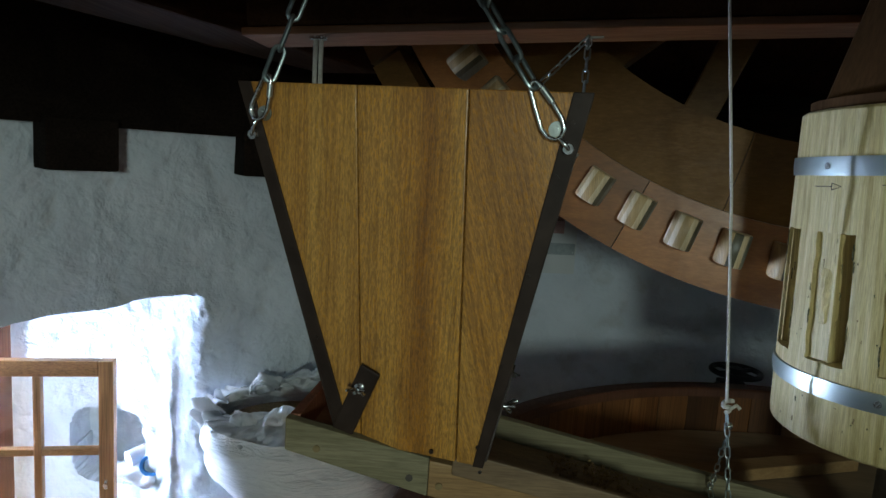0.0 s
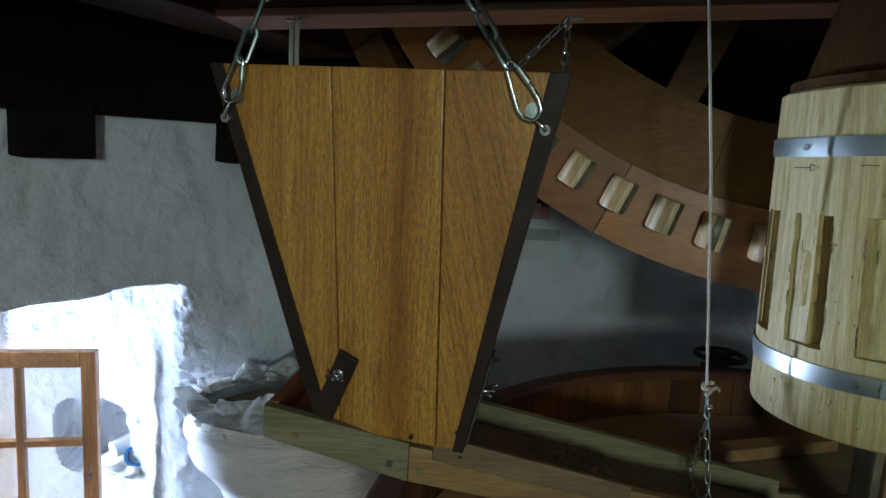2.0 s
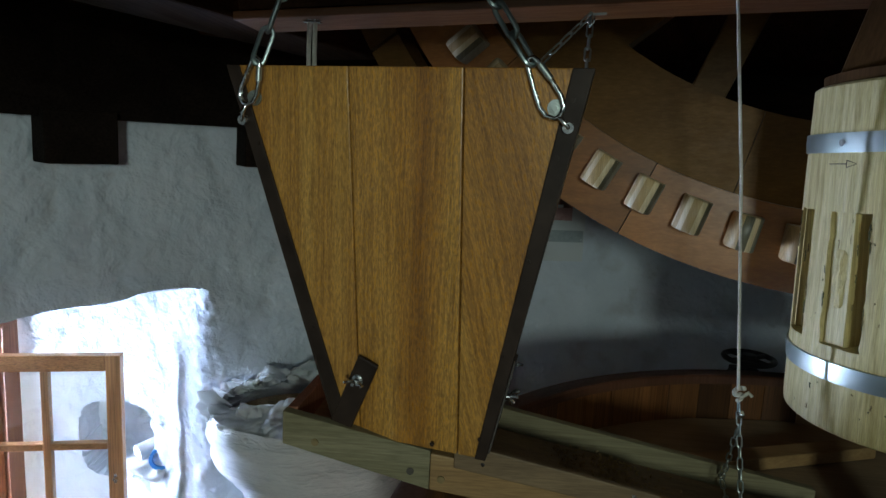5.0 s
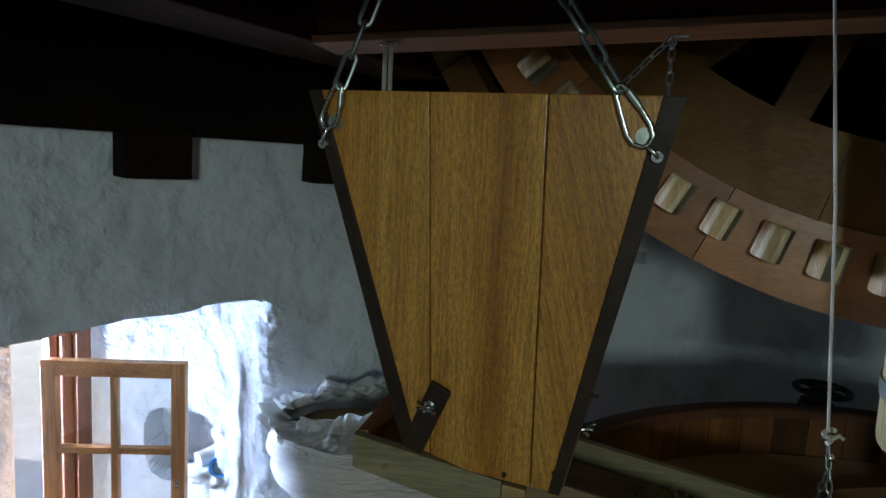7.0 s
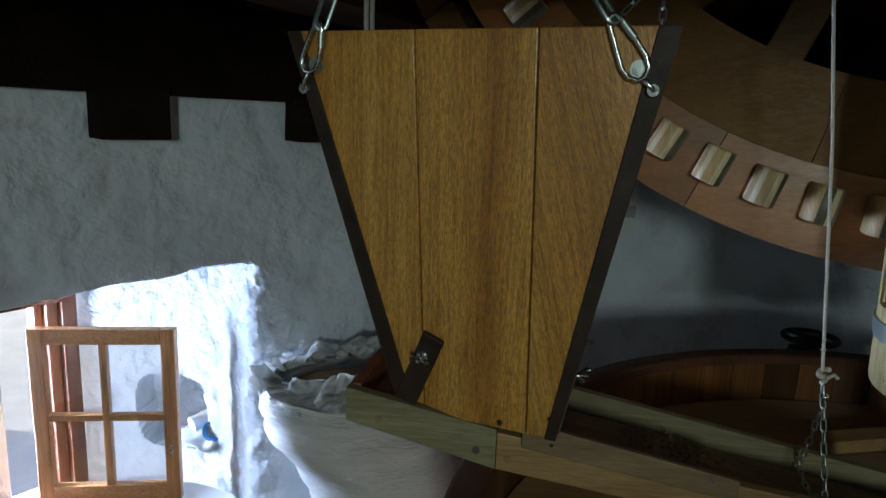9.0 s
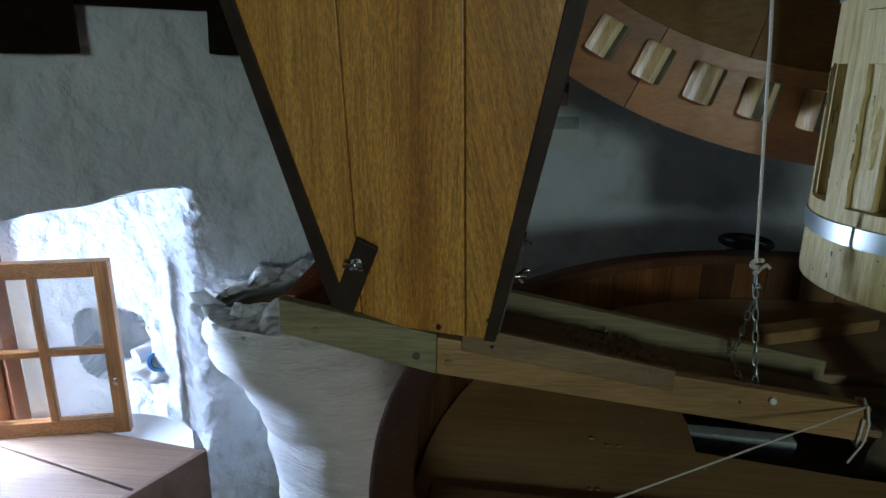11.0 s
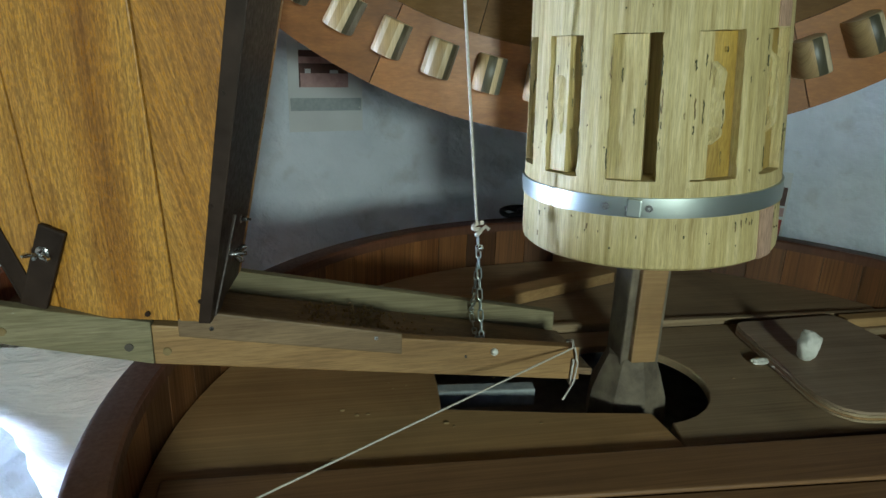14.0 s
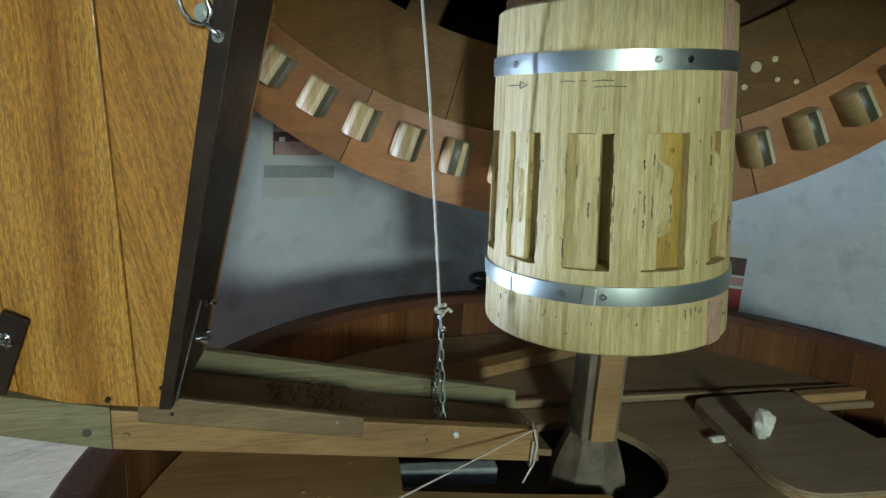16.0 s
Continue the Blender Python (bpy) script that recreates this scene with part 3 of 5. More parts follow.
sheet(bm, lining, 60, 8)
sheet(bm, lambda u, v: Vector((CX + (RW + 0.2) * (1 - 0.42 * (0.25 + 0.75 * v)) * math.cos(radians(-112 + 44 * u)), CY + (RW + 0.2) * (1 - 0.42 * (0.25 + 0.75 * v)) * math.sin(radians(-112 + 44 * u)), 2.29 + 2.6 * (0.25 + 0.75 * v))), 8, 5)
bmesh.ops.create_circle(bm, cap_ends=True, segments=40, radius=1.6, matrix=pose(CX, CY, 4.88))
bmesh.ops.solidify(bm, geom=bm.faces[:], thickness=0.03)
tagged(part("ceiling_cap", bm, "ceil"), "dark red-brown boarded lining of the mill cap", "ceiling", kind="structure")

# boards and joists of the loft floor over the window side
bm = bmesh.new()
arc = [(CX + 2.32 * math.cos(radians(a)), CY + 2.32 * math.sin(radians(a))) for a in range(112, 249, 8)]
lo = [bm.verts.new((x, y, 2.505)) for x, y in arc + [(-0.43, -1.6), (-0.43, 2.2)]]
hi = [bm.verts.new((v.co.x, v.co.y, 2.535)) for v in lo]
bm.faces.new(lo)
bm.faces.new(hi[::-1])
for i in range(len(lo)):
    k = (i + 1) % len(lo)
    bm.faces.new((lo[i], lo[k], hi[k], hi[i]))
bmesh.ops.recalc_face_normals(bm, faces=bm.faces)
tagged(part("ceiling_boards", bm, "ceil"), "dark red-brown ceiling boards", "ceiling", kind="structure")


def structure_bar(name, a, b_, w, h, mat, label):
    return tagged(part(name, bar(a, b_, w, h, 0.008), mat), label, "beam", kind="structure")


structure_bar("ceiling_beam", (-1.25, -0.62, 2.31), (-0.41, 1.90, 2.31), 0.21, 0.22, "ceil_beam", "dark reddish timber beam across the loft")
for k in range(6):
    x = -1.75 + 0.24 * k
    structure_bar("ceiling_joist", (x - 0.35, 0.35 + 0.22 * k, 2.43), (x + 0.45, 2.05 + 0.12 * k, 2.43), 0.07, 0.13, "ceil_beam", "dark red timber joist under the loft boards")
structure_bar("ceiling_joist", (-1.55, 1.72, 2.335), (-0.35, 2.30, 2.335), 0.10, 0.13, "ceil_beam", "dark timber cross joist over the wall plate")
# dark face and added redder underside board paint in the beam's shade and light
bridge = structure_bar("bridge_beam", (-0.42, 1.205, 2.293), (2.4, 1.205, 2.488), 0.125, 0.224, "ceil_beam", "dark-faced beam with a lit red-brown underside painted on, carrying the hopper chains")
part("soffit_board", bar((-0.42, 1.205, 2.173), (2.4, 1.205, 2.368), 0.131, 0.014, 0.003), "beam", bridge, "added red-brown board, painted as the lit underside")

# unseen beam, added to keep the rear daylight off the upper timbers
structure_bar("ceiling_beam", (-2.0, -0.20, 2.245), (3.0, -0.20, 2.245), 0.16, 0.23, "ceil_beam", "unseen dark timber beam, added to block light under the loft")

# ---- window ----
win = thing("window_1", (-1.9, 1.77, 0.47), "dark varnished window frame in a thick wall, casement open", "window", kind="structure")
t_ = (JR - JL).normalized()
n_ = Vector((t_.y, -t_.x, 0))
out_ = -n_ if n_.dot(Vector((-0.88, 0.48, 0))) < 0 else n_
z0, z1 = SILL, HEAD_OUT


def jamb(p0, p1, za, zb, d0, d1, name):
    p0, p1 = Vector(p0), Vector(p1)
    c = [p0 + out_ * d0, p1 + out_ * d0, p1 + out_ * d1, p0 + out_ * d1]
    return part(name, hexa([Vector((q.x, q.y, za)) for q in c] + [Vector((q.x, q.y, zb)) for q in c], 0.006), "frame", win)


jamb(JR, JR - t_ * 0.055, z0, z1, 0.0, 0.10, "jamb")
jamb(JR - t_ * 0.058, JR - t_ * 0.10, z0, z1, 0.022, 0.10, "jamb")
jamb(JR - t_ * 0.103, JR - t_ * 0.135, z0, z1, 0.045, 0.10, "jamb")
jamb(JL, JL + t_ * 0.12, z0, z1, 0.0, 0.10, "jamb")
jamb(JL, JR, z1 - 0.02, z1 + 0.07, 0.0, 0.10, "head_rail")
jamb(JL, JR, z0 - 0.06, z0 + 0.02, -0.01, 0.10, "window_sill")

cas = thing("casement", (-1.78, 2.0, 0.473), "open varnished wooden casement with four glass panes", "window")
H0, H1 = Vector((-1.783, 2.002, 0)), Vector((-1.286, 2.139, 0))
cx_ = (H1 - H0).normalized()
cn = Vector((cx_.y, -cx_.x, 0))
CW, CB, CT = (H1 - H0).length, 0.473, 1.167


def cbar(u0, u1, za, zb, th, name, mat="casement", bev=0.004):
    a, b_ = H0 + cx_ * u0, H0 + cx_ * u1
    c = [a - cn * th, b_ - cn * th, b_, a]
    return part(name, hexa([Vector((q.x, q.y, za)) for q in c] + [Vector((q.x, q.y, zb)) for q in c], bev), mat, cas)


ST = 0.052
cbar(0, ST, CB, CT, 0.04, "stile")
cbar(CW - ST, CW, CB, CT, 0.04, "stile")
cbar(ST, CW - ST, CT - 0.06, CT, 0.038, "rail", "casement_rail")
cbar(ST, CW - ST, CB, CB + 0.07, 0.038, "rail", "casement_rail")
mid_u, mid_z = CW / 2, 0.82
cbar(mid_u - 0.013, mid_u + 0.013, CB + 0.07, CT - 0.06, 0.034, "glazing_bar")
cbar(ST, mid_u - 0.013, mid_z - 0.013, mid_z + 0.013, 0.033, "glazing_bar", "casement_rail")
cbar(mid_u + 0.013, CW - ST, mid_z - 0.013, mid_z + 0.013, 0.033, "glazing_bar", "casement_rail")
for ua, ub in ((ST, mid_u - 0.013), (mid_u + 0.013, CW - ST)):
    for za, zb in ((CB + 0.07, mid_z - 0.013), (mid_z + 0.013, CT - 0.06)):
        a, b_ = H0 + cx_ * ua - cn * 0.018, H0 + cx_ * ub - cn * 0.018
        c = [a, b_, b_ + cn * 0.003, a + cn * 0.003]
        g = part("pane", hexa([Vector((q.x, q.y, za)) for q in c] + [Vector((q.x, q.y, zb)) for q in c], 0), "glass", cas)
        g.visible_shadow = False
p = H1 - cx_ * 0.026 + cn * 0.002
latch = part("latch", box((0.012, 0.016, 0.035), Matrix.Translation((p.x, p.y, 0.695)) @ Matrix.Rotation(math.atan2(cx_.y, cx_.x), 4, "Z"), 0.002), "brass", cas, "small bright metal latch")
part("knob", rod((p.x, p.y, 0.700), Vector((p.x, p.y, 0.700)) + cn * 0.022, 0.006, 10), "brass", latch)

# boxed wooden bench that fills the reveal under the window
bench = thing("window_bench", (-1.2, 1.9, 0.0), "worn brown wooden bench boxed in under the window", "bench", kind="structure")
ca, cb = wall_at(A0, 0.4), wall_at(A1, 0.4)
ca.z = cb.z = 0
for k in range(5):
    f, g = k / 5, (k + 1) / 5
    q = [ca.lerp(cb, f + 0.004), ca.lerp(cb, g - 0.004), JR.lerp(JL, g - 0.004), JR.lerp(JL, f + 0.004)]
    part("plank", hexa([Vector((v.x, v.y, 0.452)) for v in q] + [Vector((v.x, v.y, 0.486)) for v in q], 0.003), "bench", bench)
fr = (cb - ca).normalized()
inw = Vector((0.72, -0.69, 0))
q = [ca + inw * 0.012 + fr * 0.002, cb + inw * 0.012, cb - inw * 0.01, ca - inw * 0.01 + fr * 0.002]
part("front_panel", hexa([Vector((v.x, v.y, 0.0)) for v in q] + [Vector((v.x, v.y, 0.49)) for v in q], 0.004), "bench", bench)

# things in the niche
NB = Vector((-1.31, 2.33, 0.632))
ob = part("paper_roll", tube([NB + Vector((0.07, 0.06, 0.105)), NB + Vector((-0.005, -0.05, 0.085))], 0.034, 18), "white_roll", smooth=40)
tagged(ob, "white paper roll lying in the wall niche", "paper roll")
ob = part("tape_roll", lathe([(0.030, 0), (0.042, 0), (0.042, 0.045), (0.030, 0.045)], (0, 0, 0), 24), "blue", smooth=40)
ob.matrix_world = Matrix.Translation(NB + Vector((0.085, -0.03, 0.075))) @ Euler((radians(80), 0, radians(20))).to_matrix().to_4x4()
tagged(ob, "roll of bright blue tape in the wall niche", "tape")
bm = bmesh.new()
bmesh.ops.create_icosphere(bm, subdivisions=4, radius=0.1)
for v in bm.verts:
    v.co *= 1 + 0.45 * noise.noise(v.co * 16) + 0.25 * noise.noise(v.co * 37)
    v.co.z *= 0.45
bmesh.ops.transform(bm, matrix=Matrix.Translation(NB + Vector((0.05, 0.0, 0.03))), verts=bm.verts)
tagged(part("plastic_bag", bm, "film", smooth=80), "crumpled clear plastic bag lying in the wall niche", "bag")
bm = bmesh.new()
bmesh.ops.create_icosphere(bm, subdivisions=3, radius=0.045)
for v in bm.verts:
    v.co *= 1 + 0.4 * noise.noise(v.co * 25)
bmesh.ops.transform(bm, matrix=Matrix.Translation(NB + Vector((0.06, 0.03, 0.17))), verts=bm.verts)
tagged(part("cloth", bm, "white_roll", smooth=80), "crumpled pale cloth stuffed in the wall niche", "cloth")

# ---- hopper ----
HF = Vector((0.2058, 0.9762, 0.0676)).normalized()      # from the front face to the back
TL, TR = Vector((-0.321, 0.909, 2.065)), Vector((0.157, 0.808, 2.066))
BL, BR = Vector((-0.158, 0.918, 1.545)), Vector((0.060, 0.869, 1.545))
DT, DB = 0.25, 0.17
flat = Vector((0.11, 0.994, 0)).normalized()
TL2, TR2, BL2, BR2 = TL + flat * DT, TR + flat * DT, BL + flat * DB, BR + flat * DB
hop = thing("grain_hopper", (-0.05, 0.95, 1.55), "tapering varnished teak grain hopper with dark iron edges, hung on chains", "hopper")


def face_board(f0, f1, name, off=0.0, mat="teak"):
    """A board of the front, between two parts of its width, at the top and at the bottom."""
    (a0, b0), (a1, b1) = f0, f1
    th = HF * 0.018
    o = -HF * off
    return part(name, hexa([BL.lerp(BR, b0) + o, BL.lerp(BR, b1) + o, BL.lerp(BR, b1) + th, BL.lerp(BR, b0) + th,
                            TL.lerp(TR, a0) + o, TL.lerp(TR, a1) + o, TL.lerp(TR, a1) + th, TL.lerp(TR, a0) + th], 0.0018), mat, hop)


face_board((0.0, 0.0), (0.364, 0.156), "front_board")
face_board((0.368, 0.168), (0.684, 0.826), "front_board", 0.001, "teak_fleck")
face_board((0.688, 0.836), (1.0, 1.0), "front_board", 0.0005, "teak_askew")


def side_panel(p, q, r, s, into, mat, name):
    return part(name, slab(p, q, r, s, into, 0.002), mat, hop)


sx = (TR - TL).normalized()
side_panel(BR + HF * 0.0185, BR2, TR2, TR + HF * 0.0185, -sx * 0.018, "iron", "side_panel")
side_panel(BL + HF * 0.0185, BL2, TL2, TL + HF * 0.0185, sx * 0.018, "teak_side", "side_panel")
side_panel(BL2 + flat * 0.001, BR2 + flat * 0.001, TR2 + flat * 0.001, TL2 + flat * 0.001, flat * 0.018, "teak", "back_panel")


def edge_strip(lo, hi, across, w, thick, name="edge_iron", wb=None):
    """A folded iron strip along an edge, standing proud of the boards."""
    o = -HF * thick
    wb = wb or w
    return part(name, hexa([lo + o, lo + across * wb + o, lo + across * wb - HF * 0.0005, lo - HF * 0.0005, hi + o, hi + across * w + o, hi + across * w - HF * 0.0005, hi - HF * 0.0005], 0.0012), "iron", hop, "dark iron edge strip")


edge_strip(BR - sx * 0.012, TR - sx * 0.022, sx, 0.025, 0.004, wb=0.015)
edge_strip(BL, TL - sx * 0.004, sx, 0.020, 0.004, wb=0.022)
# iron on the side, folded round the right and left edges
for lo, hi, lo2, hi2, s in ((BR, TR, BR2, TR2, 1), (BL, TL, BL2, TL2, -1)):
    e = sx * s
    part("side_iron", slab(lo - HF * 0.004 + e * 0.0005, lo.lerp(lo2, 0.22) + e * 0.0005, hi.lerp(hi2, 0.16) + e * 0.0005, hi - HF * 0.004 + e * 0.0005, e * 0.003, 0.001), "iron", hop, "dark iron side strip")
for f in (0.06, 0.30, 0.55, 0.80, 0.93):
    for lo, hi, k in ((BR, TR, -0.012), (BL, TL, 0.010)):
        p = lo.lerp(hi, f) + sx * k - HF * 0.004
        part("rivet", rod(p, p - HF * 0.0015, 0.003, 10), "iron", hop)


def front_at(x, z):
    """The point of the hopper's front face at x and z."""
    q = TL
    y = q.y - ((x - q.x) * HF.x + (z - q.z) * HF.z) / HF.y
    return Vector((x, y, z))


# leaning strap with a wing nut
a, b_ = front_at(-0.152, 1.556), front_at(-0.108, 1.668)
d_ = (b_ - a).normalized()
w_ = d_.cross(HF).normalized() * 0.0165
w_ = w_ if w_.x > 0 else -w_
strap = part("strap", hexa([a - w_ - HF * 0.002, a + w_ - HF * 0.002, a + w_ - HF * 0.008, a - w_ - HF * 0.008, b_ - w_ - HF * 0.002, b_ + w_ - HF * 0.002, b_ + w_ - HF * 0.008, b_ - w_ - HF * 0.008], 0.003), "iron", hop, "dark leaning iron strap")
wing_nut(front_at(-0.123, 1.637) - HF * 0.008, -HF, (1, 0.1, -0.25), strap, 0.010)
p = front_at(-0.013, 1.556)
part("screw", rod(p, p - HF * 0.003, 0.0032, 12), "iron", hop)
# leaning strap on the side, standing a little out from the edge
e = sx
a, b_ = BR.lerp(TR, 0.005) + flat * 0.030, BR.lerp(TR, 0.245) + flat * 0.085
u_ = flat * 0.018
strap = part("strap", slab(a - u_, a + u_, b_ + u_, b_ - u_, e * 0.006, 0.002), "iron", hop, "dark leaning iron strap")
wing_nut(BR.lerp(TR, 0.13) + flat * 0.075 + e * 0.001, e + Vector((0, 0, 0.1)), (0.2, -0.5, 0.8), hop, 0.012)
hex_bolt(BR.lerp(TR, 0.205) + flat * 0.115 + e * 0.001, e, 0.004, 0.010, hop)
# eye bolts
for x, z in ((-0.283, 2.022), (0.120, 2.020)):
    p = front_at(x, z)
    part("washer", rod(p - HF * 0.0005, p - HF * 0.002, 0.0105, 20), "zinc_dull", hop)
    hex_bolt(p - HF * 0.002, -HF, 0.0068, 0.007, hop, "zinc", "eye_bolt")
    part("socket", rod(p - HF * 0.0105, p - HF * 0.0118, 0.0026, 8), "ink", hop)
for x, z in ((-0.296, 1.992), (0.137, 1.998)):
    p = front_at(x, z) - HF * 0.004
    part("hook_screw", rod(p, p - HF * 0.010, 0.0066, 16), "brass", hop, "bright round screw head", smooth=40)
    part("hook_screw", rod(p - HF * 0.0102, p - HF * 0.0108, 0.0024, 8), "ink", hop)


def snap_hook(top, bot, width, label):
    """A pear-shaped steel snap hook, narrow at the top."""
    top, bot = Vector(top), Vector(bot)
    d = bot - top
    u = d.normalized()
    s = u.cross(HF).normalized()
    th = thing("snap_hook", top, label, "snap hook")
    prof = [(0.0, 0.0), (0.02, 0.16), (0.10, 0.26), (0.45, 0.42), (0.74, 0.50), (0.90, 0.42), (1.0, 0.14), (1.0, -0.14), (0.90, -0.42), (0.74, -0.50), (0.45, -0.38), (0.10, -0.22), (0.02, -0.13)]
    part("body", tube([top + d * f + s * width * g for f, g in prof], 0.0031, 10, True), "brass", th, smooth=60)
    part("gate", tube([top + d * 0.16 + s * width * 0.27, top + d * 0.44 + s * width * 0.415], 0.0042, 10), "zinc", th, smooth=50)
    return th


o = -HF * 0.012
snap_hook(front_at(-0.272, 2.074) + o, front_at(-0.290, 2.014) + o, 0.026, "bright steel snap hook on the hopper's corner bolt")
snap_hook(front_at(0.087, 2.076) + o, front_at(0.124, 2.010) + o, 0.028, "bright steel snap hook linking chain and hopper bolt")
for x0, z0_, x1, z1_ in ((-0.290, 2.012, -0.296, 1.992), (0.126, 2.010, 0.137, 1.999)):
    a, b_ = front_at(x0, z0_) - HF * 0.012, front_at(x1, z1_) - HF * 0.012
    part("hook_link", tube([a, a.lerp(b_, 0.5) - HF * 0.004, b_], 0.003, 8), "brass", hop, smooth=60)
chain("hopper_chain", front_at(-0.271, 2.068) + o, Vector((-0.150, 0.885, 2.40)), 0.042, 0.0215, 0.0062, "zinc_dull", "long-link galvanised chain holding the hopper's corner", turn=20)
chain("hopper_chain", front_at(0.089, 2.070) + o, Vector((-0.13, 0.885, 2.40)), 0.042, 0.0215, 0.0062, "zinc_dull", "long-link galvanised chain sloping to the hopper's corner", turn=50)
pul = thing("pulley", (-0.14, 0.9, 2.40), "small wooden pulley wheel under the beam", "pulley")
part("sheave", rod((-0.14, 0.875, 2.44), (-0.14, 0.915, 2.44), 0.05, 28), "beam", pul, smooth=30)
structure_bar("pulley_beam", (-0.8, 0.9, 2.56), (1.9, 0.9, 2.60), 0.16, 0.16, "dark", "dark timber cross beam")

clip = Vector((0.187, 1.165, 2.198))
chain("rear_chain", clip, TR2 + Vector((-0.01, 0.0, 0.005)), 0.028, 0.012, 0.003, "zinc", "thin bright chain from the beam to the hopper")
chain("rear_chain", clip, TR2 + Vector((-0.11, 0.025, 0.005)), 0.028, 0.012, 0.003, "zinc", "thin bright chain from the beam to the hopper", turn=30)
ob = thing("chain_plate", clip, "small bright screw plate under the beam", "bracket")
part("plate", box((0.03, 0.010, 0.003), Matrix.Translation(clip + Vector((0.01, 0, 0.0))) @ Matrix.Rotation(radians(-4), 4, "Y"), 0.001), "zinc_dull", ob)
part("ring", link_loop(clip - Vector((0, 0, 0.008)), (0, 0, 1), (1, 0, 0), 0.02, 0.014, 0.003), "brass", ob)
rp = thing("rope_loop", (-0.285, 1.165, 2.17), "doubled white cord from beam to hopper", "rope")
for k in (-0.005, 0.005):
    part("cord", tube([(-0.287 + k, 1.165, 2.172), (-0.283 + k, 1.15, 2.12), (-0.276 + k, 1.132, 2.055)], 0.0042, 8), "rope", rp, smooth=60)
part("clip", box((0.03, 0.012, 0.006), pose(-0.287, 1.165, 2.172), 0.001), "brass", rp)

# ---- shoe: the sloping trough under the hopper ----
shoe = thing("feed_shoe", (0.2, 0.98, 1.40), "sloping wooden feed trough patched from grey and brown boards", "trough")


def on_shoe(x, dz=0.0, back=False):
    """The lower edge of the trough's front board (or back board) at x."""
    y = 1.112 if back else 0.886 + 0.045 * (x + 0.23) / 0.84
    f = (x + 0.233) / 0.843
    z = 1.524 - 0.150 * f
    if not back:
        z = 1.475 - 0.257 * (x + 0.015) if x < -0.015 else 1.475 - 0.1486 * (x + 0.015)
    return Vector((x, y, z + dz))


def shoe_board(x0, x1, h0, h1, mat, name, y_off=0.0, th=0.018, low0=0.0, low1=0.0, back=False, skew=0.0):
    f = Vector((0, y_off, 0))
    t = Vector((0, th, 0))
    a, b_ = on_shoe(x0, low0, back) + f, on_shoe(x1, low1, back) + f
    a2, b2 = on_shoe(x0, h0, back) + f, on_shoe(x1 + skew, h1, back) + f
    return part(name, hexa([a, b_, b_ + t, a + t, a2, b2, b2 + t, a2 + t], 0.002), mat, shoe)


shoe_board(-0.233, -0.017, 0.050, 0.060, "shoe_grey", "front_board")
shoe_board(-0.0165, 0.60, 0.056, 0.060, "shoe_brown", "front_board", 0.001, low1=0.004, skew=-0.006)
shoe_board(0.018, 0.312, 0.086, 0.070, "shoe_cover", "cover_board", -0.010, 0.010, 0.047, 0.038)
shoe_board(-0.20, 0.622, 0.055, 0.052, "shoe_grey", "back_board", 0.0, 0.018, 0.0, 0.004, True)
a, b_, c, d_ = on_shoe(-0.215, 0.004) + Vector((0, 0.018, 0)), on_shoe(0.63, 0.004) + Vector((0, 0.018, 0)), on_shoe(0.63, 0.004, True), on_shoe(-0.215, 0.004, True)
part("bottom_board", slab(a, b_, c, d_, (0, 0, 0.012), 0.002), "shoe_step", shoe)
a, d_ = on_shoe(-0.232, 0.0) + Vector((0, 0.0185, 0)), on_shoe(-0.232, 0.0, True) + Vector((0, 0.018, 0))
part("end_board", slab(a, a + Vector((0.016, 0, 0)), d_ + Vector((0.016, 0, 0)), d_, (0, 0, 0.05), 0.002), "tun_out", shoe, "reddish end board")
for x, dz, m_ in ((-0.185, 0.018, "scar"), (-0.045, 0.020, "ink"), (0.0, 0.02, "scar"), (0.41, 0.035, "ink")):
    p = on_shoe(x, dz)
    part("peg", rod(p + Vector((0, 0.001, 0)), p - Vector((0, 0.0015, 0)), 0.0055 if dz < 0.03 else 0.002, 12), m_, shoe)
for x, dz in ((0.059, 0.062), (0.275, 0.062)):
    p = on_shoe(x, dz) - Vector((0, 0.010, 0))
    part("screw", rod(p, p - Vector((0, 0.0015, 0)), 0.0030, 10), "brass", shoe)
p = on_shoe(0.454, 0.046)
bm = bmesh.new()
bmesh.ops.create_icosphere(bm, subdivisions=2, radius=0.006, matrix=Matrix.Translation(p - Vector((0, 0.002, 0))))
part("wax_blob", bm, "chalk", shoe, "small white blob")
# grain left in the trough
bm = bmesh.new()
rng = random.Random(4)
for k in range(260):
    x = rng.gauss(0.24, 0.055)
    y = rng.gauss(1.055, 0.03)
    if not (0.08 < x < 0.40 and 0.93 < y < 1.10):
        continue
    z = on_shoe(x, 0.018).z + max(0, 0.022 * math.exp(-((x - 0.24) / 0.06) ** 2 - ((y - 1.07) / 0.05) ** 2)) * rng.random()
    m = Matrix.Translation((x, y, z)) @ Euler((rng.random() * 6, rng.random() * 6, rng.random() * 6)).to_matrix().to_4x4() @ Matrix.Diagonal((1.9, 0.9, 0.8, 1))
    bmesh.ops.create_icosphere(bm, subdivisions=1, radius=0.0022, matrix=m)
tagged(part("grain_pile", bm, "grain_"), "small heap of brown wheat grains in the trough", "grain", kind="stuff")

